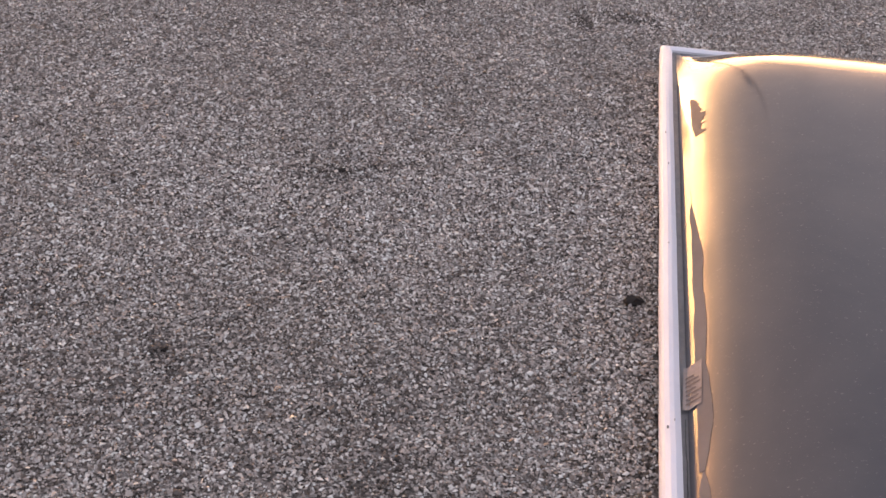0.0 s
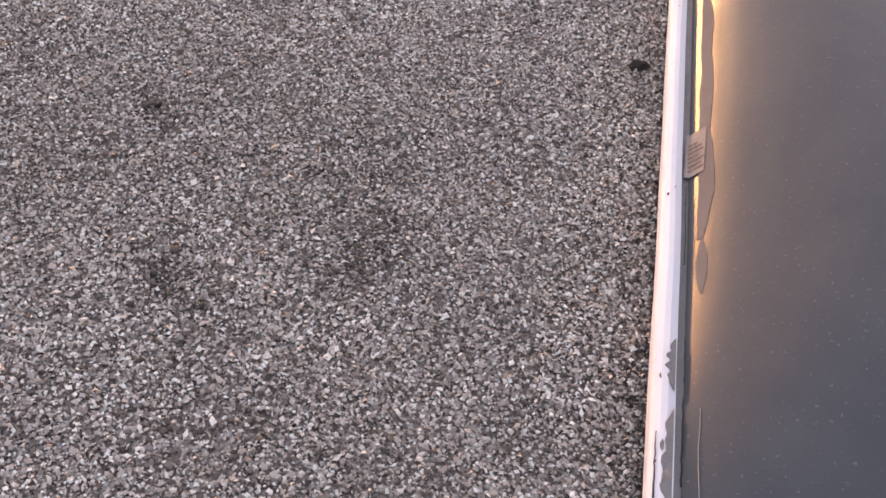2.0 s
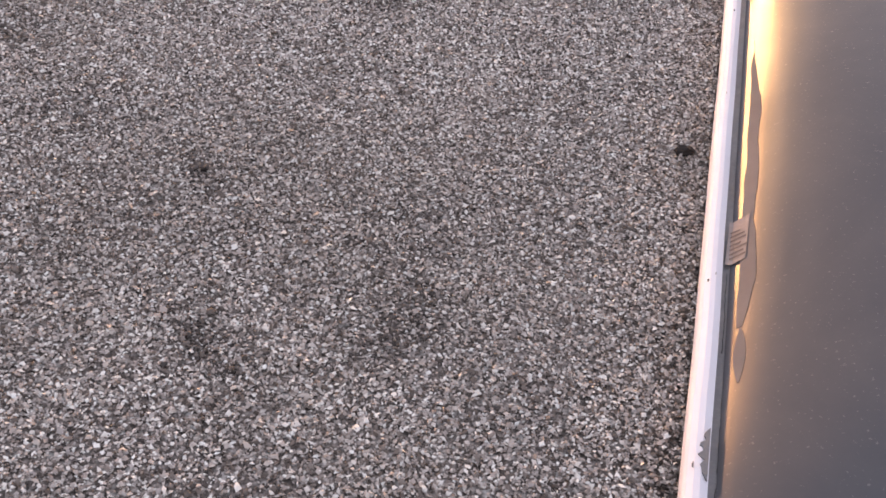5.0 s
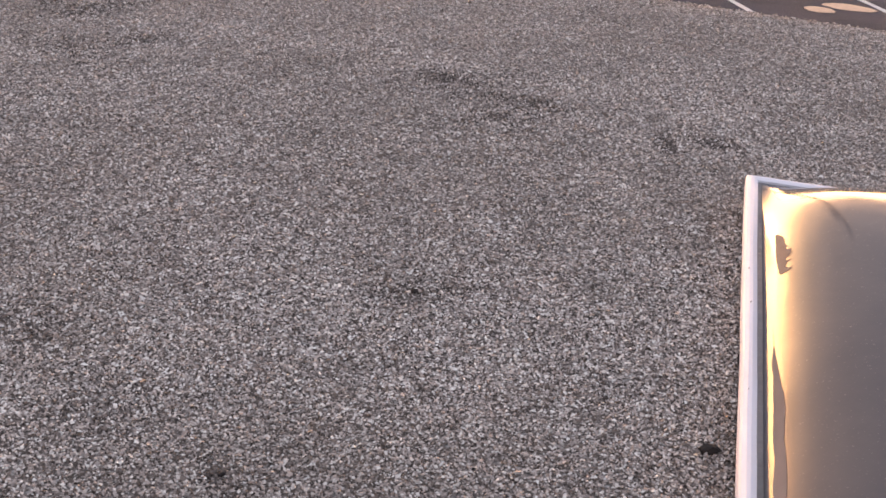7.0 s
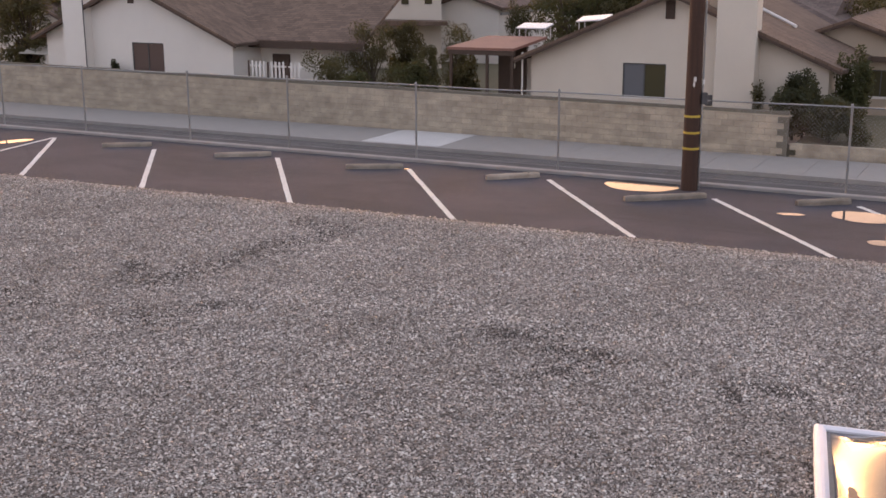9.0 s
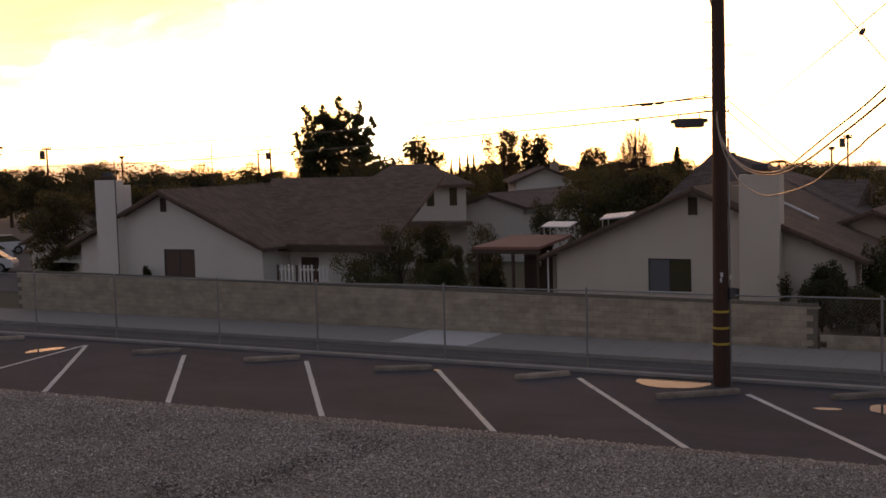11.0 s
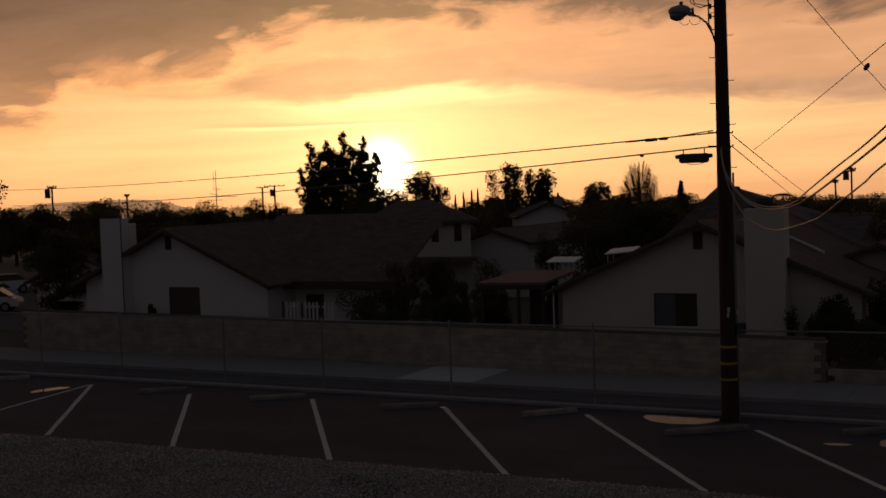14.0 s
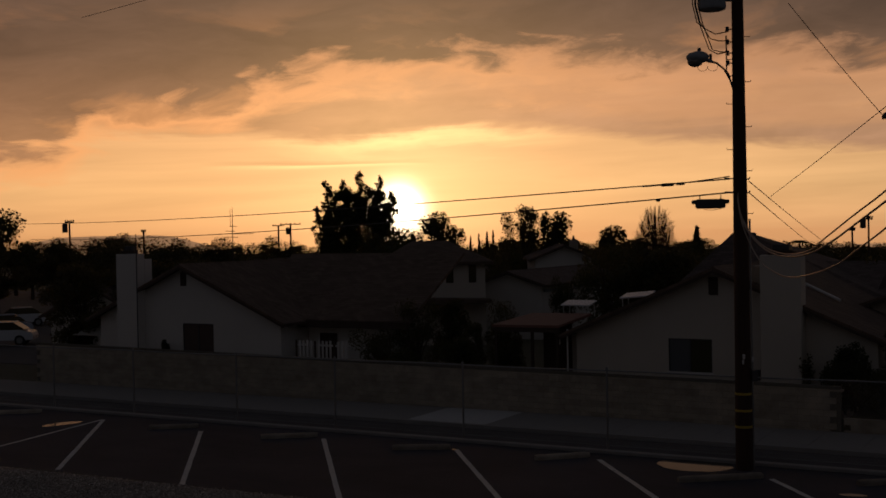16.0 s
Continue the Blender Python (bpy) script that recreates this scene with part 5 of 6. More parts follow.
def build_houses():
    # cream house behind the pole
    m = at_lot(-11.95, 41.5)
    h = gable_house(m, 10.9, 13.0, 0.85, 3.15, STUCCO, SHINGLE, "cream stucco house with a brown shingle gable roof", [(-1.02, 0.07, 1.62, 1.2, GLASS_SCREEN, GLASS_DARK)])
    chimney(h, 1.72, 3.10, -0.75, 0.02, -2.0, 3.70, STUCCO)
    part("chimney_back", box((1.2, 0.2, 1.2), (1.75, 0.9, 3.3), 0.02), STUCCO_TAN, h)
    part("meter_box", box((1.28, -0.12, -0.72), (1.52, 0.02, -0.35), 0.01), DARK_METAL, h, "grey electric meter box")
    part("wall_panel", box((4.0, -0.05, -0.62), (4.28, 0.0, -0.05), 0.01), CAR_BLUE, h, "pale blue wall panel")
    for x, y, z, w, tilt, foot in ((-6.38, 2.1, 1.68, 1.25, 0, 1.2), (-3.84, 2.0, 2.04, 1.22, -5, 1.6)):
        bm = cuboid(bmesh.new(), (-w / 2, 0, -0.03), (w / 2, 0.85, 0.03), 0.012)
        bmesh.ops.transform(bm, matrix=pose(x, y, z, 10, tilt, 0), verts=bm.verts)
        sk = part("roof_skylight", bm, SKYLIGHT_PANEL, h, "bright raised acrylic roof panel")
        for lx in (-w / 2 + 0.08, w / 2 - 0.10):
            for ly in (0.08, 0.72):
                part("leg", box((x + lx, y + ly, foot), (x + lx + 0.03, y + ly + 0.03, z + 0.17 * ly + 0.03 - math.sin(radians(tilt)) * lx - 0.03)), TRIM_WHITE, sk)
    bm = tube(bmesh.new(), [(2.06, 4.54, 2.50), (2.84, 4.24, 2.17), (3.53, 3.91, 1.88)], 0.06, 6)
    part("roof_flashing", bm, TRIM_WHITE, h, "pale metal roof flashing")
    # patio cover beside it
    p = thing("patio_cover", at_lot(-19.0, 41.3), "low red-brown patio roof on posts", "patio cover")
    bm = bmesh.new()
    a = [bm.verts.new(c) for c in ((-1.85, -0.1, 0.95), (1.0, -0.1, 0.97), (1.5, 2.0, 1.30), (-1.05, 2.0, 1.28))]
    b = [bm.verts.new(v.co + Vector((0, 0, 0.1))) for v in a]
    bm.faces.new(a[::-1]); bm.faces.new(b)
    for i in range(4):
        bm.faces.new((a[i], a[(i + 1) % 4], b[(i + 1) % 4], b[i]))
    part("cover", bm, TRIM_RED, p)
    part("beam", box((-1.8, -0.08, 0.78), (1.0, 0.04, 0.95)), TRIM_DARK, p)
    for x in (-1.75, -0.2, 0.85):
        part("post", box((x, -0.06, -2.0), (x + 0.1, 0.04, 0.80)), TRIM_DARK, p)
    part("back_panel", box((-0.5, 1.8, -2.0), (0.72, 1.9, 1.20)), TRIM_DARK, p)
    part("screen", box((0.76, 1.75, -1.2), (1.22, 1.80, 0.75), 0.01), CANVAS, p, "pale hanging canvas screen")
    part("downpipe", tube(bmesh.new(), [(1.32, -0.02, -2.0), (1.32, -0.02, 0.93)], 0.035, 8), TRIM_WHITE, p, "white downpipe")
    bm = blob(bmesh.new(), (0, 0, 0), (0.10, 0.10, 0.14), 3, 2, 0.1)
    solo("hanging_lantern", bm, TRIM_WHITE, at_lot(-18.2, 41.6, 0.40), "small white lantern hanging under the patio roof", "lantern")
    # cream house with the big chimney
    m = at_lot(-36.75, 41.5)
    h = gable_house(m, 10.8, 9.0, 1.0, 3.35, STUCCO_WHITE, SHINGLE, "white stucco house with a brown roof and broad chimney", [(0.68, 0.05, 1.82, 1.4, GLASS_BROWN, GLASS_BROWN)])
    chimney(h, -3.80, -2.52, -0.54, 0.02, -2.0, 3.98, STUCCO_WHITE)
    part("chimney_back", box((-3.6, 0.03, 0.5), (-2.52, 0.52, 3.72), 0.02), STUCCO_WHITE, h)
    part("wing_wall", box((5.45, 2.0, -2.0), (10.6, 2.2, 0.95)), STUCCO_WHITE, h)
    bm = bmesh.new()
    a = [bm.verts.new(c) for c in ((3.6, 1.2, 0.80), (11.2, 1.2, 0.80), (10.2, 8.2, 3.60), (0.0, 8.2, 3.60))]
    b = [bm.verts.new(v.co + Vector((0, 0, 0.16))) for v in a]
    bm.faces.new(a[::-1]); bm.faces.new(b)
    for i in range(4):
        bm.faces.new((a[i], a[(i + 1) % 4], b[(i + 1) % 4], b[i]))
    part("wing_roof", bm, SHINGLE, h)
    part("wing_fascia", box((5.3, 1.12, 0.62), (11.2, 1.2, 0.92)), TRIM_DARK, h)
    part("doorway", box((6.1, 1.93, -2.0), (7.0, 2.0, 0.3)), TRIM_DARK, h, "dark doorway")
    part("pipe", tube(bmesh.new(), [(-2.48, -0.56, -1.9), (-2.48, -0.56, 4.9)], 0.025, 6), DARK_METAL, h, "thin mast beside the chimney")
    gate = thing("garden_gate", at_lot(-27.9, 39.6), "white slatted garden gate beside the wall", "gate")
    for k in range(14):
        x = -1.3 + 0.19 * k
        part("slat", box((x, 0, -2.0), (x + 0.09, 0.03, 0.36 - 0.012 * (k % 3)), 0.004), TRIM_WHITE if k % 5 else TRIM_DARK, gate)
    part("rail", box((-1.35, 0.03, 0.12), (1.4, 0.07, 0.20)), TRIM_WHITE, gate)
    # boards added to stand for the shaded recess between the two houses
    fence = thing("wooden_fence", at_lot(-8.0, 43.0), "dark brown boards added for the shaded recess between two houses", "fence")
    for k in range(10):
        x = 0.155 * k
        part("board", box((x, 0.0, -2.0), (x + 0.145, 0.03, 0.60 - 0.026 * k + 0.02 * (k % 2)), 0.004), TRIM_DARK, fence)
    for z in (-0.9, 0.05):
        part("rail", box((0, 0.03, z), (1.55, 0.08, z + 0.09)), TRIM_DARK, fence)
    # small lamp in the garden of the white house
    lamp = thing("garden_lamp", at_lot(-26.1, 44.0, -1.93), "small white curved garden lamp on a post", "garden lamp")
    part("post", tube(bmesh.new(), [(0, 0, 0), (0, 0, 2.55), (-0.05, 0, 2.68), (-0.16, 0, 2.74)], 0.035, 8), TRIM_WHITE, lamp)
    part("head", blob(bmesh.new(), (-0.24, 0, 2.75), (0.13, 0.09, 0.05), 6, 2, 0.05), TRIM_WHITE, lamp, smooth=True)
    # tan house at the corner
    h = gable_house(at_lot(-6.75, 47.5), 4.6, 9.0, 1.18, 2.0, STUCCO_TAN, SHINGLE, "tan stucco house with a low gable roof", [(1.2, -0.3, 1.2, 1.0, GLASS_DARK, GLASS_DARK)], over=0.35, vent=False)
    part("porch_beam", box((-2.2, -0.3, 0.52), (2.3, -0.12, 0.72), 0.01), TRIM_DARK, h)
    # large hipped roof behind
    h = hip_house(at_lot(-12.0, 51.0), 10.0, 12.0, 1.2, 4.5, STUCCO_TAN, SHINGLE_GREY, "tan house with a large grey-brown hipped roof", -1.9)
    bm = prism(bmesh.new(), [(-6.3, 1.0), (6.3, 1.0), (6.3, 1.15), (0, 3.05), (-6.3, 1.15)], 0, 5.6)
    bmesh.ops.transform(bm, matrix=pose(-1.9, 6.0, 0, 0, 0, -90), verts=bm.verts)
    part("wing_roof", bm, SHINGLE_GREY, h)
    # two-storey house in the middle distance
    h = hip_house(pose(-0.35, 69.5, 0), 6.0, 7.0, 3.0, 4.25, STUCCO, SHINGLE, "two-storey cream house among trees", 0.2, False)
    for x in (0.9, 2.25):
        win = part("window", box((x - 0.22, -0.03, 1.75), (x + 0.22, 0.0, 2.85)), TRIM_DARK, h, "tall dark window")
        part("pane", box((x - 0.18, -0.045, 1.8), (x + 0.18, -0.03, 2.8)), GLASS_DARK, win)
    part("lower_roof", prism(bmesh.new(), [(-3.2, 0.62), (3.3, 0.62), (3.3, 0.82), (-3.2, 1.0)], -1.6, 0.0), SHINGLE, h)
    # farther houses
    h = gable_house(pose(10.53, 100.0, 0), 4.9, 9.0, 2.47, 3.46, STUCCO_WHITE, SHINGLE_GREY, "white stucco gable house farther off", [], vent=False)
    chimney(h, 0.65, 1.35, 1.0, 1.7, 2.5, 3.95, STUCCO_TAN)
    h = gable_house(at_lot(-32.1, 66.0), 4.4, 13.0, 1.45, 2.15, STUCCO_WHITE, SHINGLE_GREY, "low white outbuilding with a dark roof", [], over=0.4, vent=False)
    part("gutter_board", box((2.22, 0.2, 0.95), (2.30, 13.0, 1.12)), LAMP_GREY, h)
    gable_house(at_lot(-53.6, 52.5), 8.0, 12.0, 0.1, 1.75, STUCCO, SHINGLE, "low cream house with a brown roof beside the side street", [(2.0, -1.0, 1.2, 0.9, GLASS_DARK, GLASS_DARK)], vent=False)
    gable_house(at_lot(-66.0, 83.0), 10.0, 12.0, 0.8, 2.6, STUCCO_TAN, SHINGLE_GREY, "tan house across the side street", [], vent=False)
    gable_house(at_lot(-20.0, 84.0, 0, 25), 10.0, 12.0, 0.8, 3.2, STUCCO, SHINGLE_GREY, "cream house with a grey roof among trees", [], vent=False)
    gable_house(at_lot(-52.0, 88.0, 0, 0), 9.0, 10.0, 0.2, 2.2, STUCCO_WHITE, SHINGLE, "white house with a brown roof among trees", [], vent=False)
    gable_house(at_lot(3.0, 62.0, 0, 20), 10.0, 12.0, 0.8, 2.9, STUCCO, SHINGLE, "cream house with a brown roof behind trees", [], vent=False)


def hip_house(m, width, depth, eave, ridge, wall_mat, roof_mat, label, ridge_x, flues=True):
    root = thing("house", m, label, "house")
    h = width / 2
    part("wall", box((-h, 0, -2.0), (h, depth, eave)), wall_mat, root)
    bm = bmesh.new()
    o = 0.5
    e = [bm.verts.new(c) for c in ((-h - o, -o, eave), (h + o, -o, eave), (h + o, depth + o, eave), (-h - o, depth + o, eave))]
    lo = [bm.verts.new(v.co - Vector((0, 0, 0.18))) for v in e]
    r = [bm.verts.new((ridge_x - 1.6, depth * 0.5, ridge)), bm.verts.new((ridge_x + (-1.1 if flues else 0.6), depth * 0.5, ridge))]
    for f in ((e[0], e[1], r[1], r[0]), (e[1], e[2], r[1]), (e[2], e[3], r[0], r[1]), (e[3], e[0], r[0])):
        bm.faces.new(f)
    for i in range(4):
        bm.faces.new((e[i], lo[i], lo[(i + 1) % 4], e[(i + 1) % 4]))
    bm.faces.new(lo)
    part("roof", bm, roof_mat, root)
    if not flues:
        return root
    part("flue", lathe(bmesh.new(), [(0.14, ridge - 0.6), (0.14, ridge + 0.04), (0.19, ridge + 0.08), (0.1, ridge + 0.16)], 10, (ridge_x - 0.55, depth * 0.45, -0.22)), DARK_METAL, root)
    part("chimney", box((ridge_x - 1.5, depth * 0.45, ridge - 0.7), (ridge_x - 1.05, depth * 0.5, ridge + 0.22), 0.03), STUCCO_TAN, root)
    return root


build_houses()


# ---- trees, shrubs ----
def leaf_cloud(vs, fs, centre, radius, count, size, rng):
    """Adds count leaf quads in a ragged cluster."""
    d = rng.normal(0, 1, (count, 3))
    d /= np.linalg.norm(d, axis=1)[:, None]
    p = np.array(centre) + d * np.array(radius) * (rng.uniform(0, 1, (count, 1)) ** 0.45)
    a = rng.normal(0, 1, (count, 3))
    a /= np.linalg.norm(a, axis=1)[:, None]
    b = np.cross(a, rng.normal(0, 1, (count, 3)))
    b /= np.linalg.norm(b, axis=1)[:, None] + 1e-9
    s = size * rng.uniform(0.6, 1.4, (count, 1))
    i = len(vs)
    quad = np.stack([p - a * s, p + b * s * 0.5, p + a * s, p - b * s * 0.5], 1).reshape(-1, 3)
    vs.extend(map(tuple, quad))
    fs.extend((i + 4 * k, i + 4 * k + 1, i + 4 * k + 2, i + 4 * k + 3) for k in range(count))


def leaf_mesh(name, vs, fs, material, parent, label=""):
    me = bpy.data.meshes.new(name)
    me.from_pydata(vs, [], fs)
    me.materials.append(material)
    ob = new(name, me)
    ob.parent = parent
    return tagged(ob, label)


def tree(label, height, spread, style, seed, leaf, size=0.22, count=60, group="trees among the houses"):
    """A tapered trunk with limbs and a crown of leaf clusters; the base is at the origin."""
    rng = np.random.default_rng(seed)
    size, count = size * 0.52, int(count * 2.9)
    root = thing("tree", Matrix(), label, "tree", group)
    bm = bmesh.new()
    vs, fs = [], []
    r0 = 0.028 * height + 0.05
    if style == "round":
        tube(bm, [(0, 0, -0.2), (0.05, 0.03, height * 0.3), (0.1, 0, height * 0.62)], r0, 8, 0.4)
        for k in range(9):
            a = 2.4 * k
            e = (spread * 0.62 * math.cos(a) * rng.uniform(0.5, 1), spread * 0.62 * math.sin(a) * rng.uniform(0.5, 1), height * rng.uniform(0.55, 0.92))
            tube(bm, [(0.05, 0, height * 0.28), (e[0] * 0.5, e[1] * 0.5, height * 0.5), e], r0 * 0.4, 6, 0.3)
            leaf_cloud(vs, fs, e, (spread * 0.38, spread * 0.38, height * 0.15), count, size, rng)
        for k in range(16):
            a, rr, z = rng.uniform(0, 6.28), spread * rng.uniform(0.2, 0.95), height * rng.uniform(0.25, 0.98)
            rr *= math.sqrt(max(0.05, 1 - ((z / height - 0.58) / 0.45) ** 2))
            leaf_cloud(vs, fs, (rr * math.cos(a), rr * math.sin(a), z), (spread * 0.3, spread * 0.3, height * 0.11), count, size, rng)
    elif style == "spires":
        # (offset across, top as a share of the height, half width at the foot)
        for off, share, wide in ((-1.02, 0.725, 0.26), (-0.78, 0.93, 0.34), (-0.36, 0.93, 0.34), (0.06, 1.0, 0.36), (0.56, 0.955, 0.36), (0.86, 0.84, 0.40), (-0.58, 0.80, 0.46), (-0.15, 0.84, 0.50), (0.32, 0.88, 0.50), (0.70, 0.76, 0.46)):
            bx, by, top = off * spread, rng.normal(0, 0.35), height * share
            lower = height * 0.22
            tube(bm, [(bx * 0.1, 0, -0.2), (bx * 0.55, by * 0.5, height * 0.34), (bx * 0.92, by, top * 0.72), (bx, by, top * 0.99)], r0 * 0.5, 6, 0.08)
            for j in range(24):
                f = j / 23
                w = spread * wide * (0.24 + 0.76 * (1 - f) ** 0.8)
                px = bx * (0.55 + 0.45 * f ** 0.7) + rng.normal(0, w * 0.42)
                leaf_cloud(vs, fs, (px, by * f + rng.normal(0, w * 0.4), lower + (top - lower) * f), (w * rng.uniform(0.55, 0.95), w * 0.6, height * 0.034), int(count * (1.6 - 0.9 * f)), size, rng)
            for j in range(12):
                f = rng.uniform(0.40, 0.97)
                z = lower + (top - lower) * f
                side = 1 if j % 2 else -1
                e = (bx + side * spread * wide * rng.uniform(0.5, 0.95) * (1.15 - f), by + rng.normal(0, 0.3), z + height * 0.02)
                tube(bm, [(bx, by, z - height * 0.03), e], 0.025, 4, 0.4)
                leaf_cloud(vs, fs, e, (0.20, 0.20, 0.16), count // 5, size, rng)
        for k in range(150):
            f, across = rng.uniform(0, 1) ** 0.8, rng.uniform(-0.82, 0.88)
            top = 0.90 - 0.10 * abs(across) - 0.10 * (across < -0.6)
            leaf_cloud(vs, fs, (spread * across, rng.normal(0, 0.6), height * (0.24 + (top - 0.24) * f)), (spread * 0.15, spread * 0.15, height * 0.035), count, size, rng)
    elif style == "bare":
        tube(bm, [(0, 0, -0.2), (0.05, 0, height * 0.5), (0, 0.03, height * 0.97)], r0 * 0.55, 6, 0.2)
        for k in range(300):
            a, f = rng.uniform(0, 6.28), (k * 0.618) % 1
            z = height * (0.36 + 0.63 * f)
            rr = spread * math.sqrt(max(0.04, 1 - ((f - 0.38) / 0.64) ** 2)) * rng.uniform(0.75, 1.0)
            e = Vector((rr * math.cos(a), rr * math.sin(a), z))
            p = Vector((0, 0, max(height * 0.14, z - height * rng.uniform(0.22, 0.36))))
            m = Vector((e.x * 0.62, e.y * 0.62, p.z + (z - p.z) * 0.42))
            tube(bm, [p, m, e], r0 * 0.065, 5, 0.35)
            for _ in range(16):
                q = m.lerp(e, rng.uniform(-0.5, 0.8))
                w = q + Vector((rng.normal(0, 0.16) + e.x * 0.12, rng.normal(0, 0.16) + e.y * 0.12, rng.uniform(0.12, 0.42)))
                tube(bm, [q, w], 0.013, 4, 0.5)
    elif style == "cone":
        tube(bm, [(0, 0, -0.2), (0, 0, height)], r0, 7, 0.1)
        for j in range(18):
            f = j / 17
            for k in range(3):
                a = rng.uniform(0, 6.28)
                w = spread * (1 - f) * 0.75
                leaf_cloud(vs, fs, (w * math.cos(a) * 0.7, w * math.sin(a) * 0.7, height * (0.15 + 0.83 * f)), (w * 0.6 + 0.08, w * 0.6 + 0.08, height * 0.05), count // 2, size, rng)
    elif style == "airy":
        tube(bm, [(0, 0, -0.2), (0.1, 0.03, height * 0.4), (0.2, 0, height * 0.7)], r0 * 0.8, 8, 0.4)
        for k in range(30):
            a = rng.uniform(0, 6.28)
            f = (k * 0.618) % 1
            z = height * (0.32 + 0.66 * f)
            rr = spread * rng.uniform(0.2, 1.0) * math.sqrt(max(0.08, 1 - ((f - 0.42) / 0.62) ** 2))
            e = (rr * math.cos(a), rr * math.sin(a), z)
            tube(bm, [(0.08, 0, height * 0.25), (e[0] * 0.55, e[1] * 0.55, z * 0.75), e], r0 * 0.24, 5, 0.3)
            leaf_cloud(vs, fs, e, (spread * 0.28, spread * 0.28, height * 0.09), int(count * 1.3), size, rng)
    elif style == "palm":
        tube(bm, [(0, 0, -0.2), (0.1, 0, height * 0.5), (0.05, 0, height * 0.9)], r0 * 0.6, 8, 0.7)
        for k in range(16):
            a = 0.39 * k
            for j in range(8):
                f = j / 7
                x = spread * f
                z = height * 0.92 + spread * (0.55 * f - 0.9 * f * f) * (1 if k % 2 else 0.5)
                leaf_cloud(vs, fs, (x * math.cos(a), x * math.sin(a), z), (0.1, 0.1, 0.08), 5, size, rng)
    else:  # shrub
        tube(bm, [(0, 0, -0.1), (0, 0, height * 0.5)], 0.05, 6, 0.5)
        for k in range(22):
            a, rr = rng.uniform(0, 6.28), spread * rng.uniform(0, 0.8)
            leaf_cloud(vs, fs, (rr * math.cos(a), rr * math.sin(a), height * rng.uniform(0.15, 0.85)), (spread * 0.32, spread * 0.32, height * 0.2), count, size, rng)
    part("trunk", bm, BARK, root)
    if vs:
        leaf_mesh("crown", vs, fs, leaf, root)
    return root


def spot(az, dist, z=-2.0):
    return (dist * math.sin(radians(az)), dist * math.cos(radians(az)), z)


def set_tree(t, az, dist, top=None, height=None, turn=0.0, wide=1.0, z=-2.0):
    """Stands tree t, built height metres tall, so that it reaches top degrees above the eye's level."""
    k = (4.6 - z + dist * math.tan(radians(top))) / height if top is not None else 1.0
    t.matrix_world = pose(*spot(az, dist, z), 0, 0, turn) @ Matrix.Diagonal((k * wide, k * wide, k, 1))
    return t


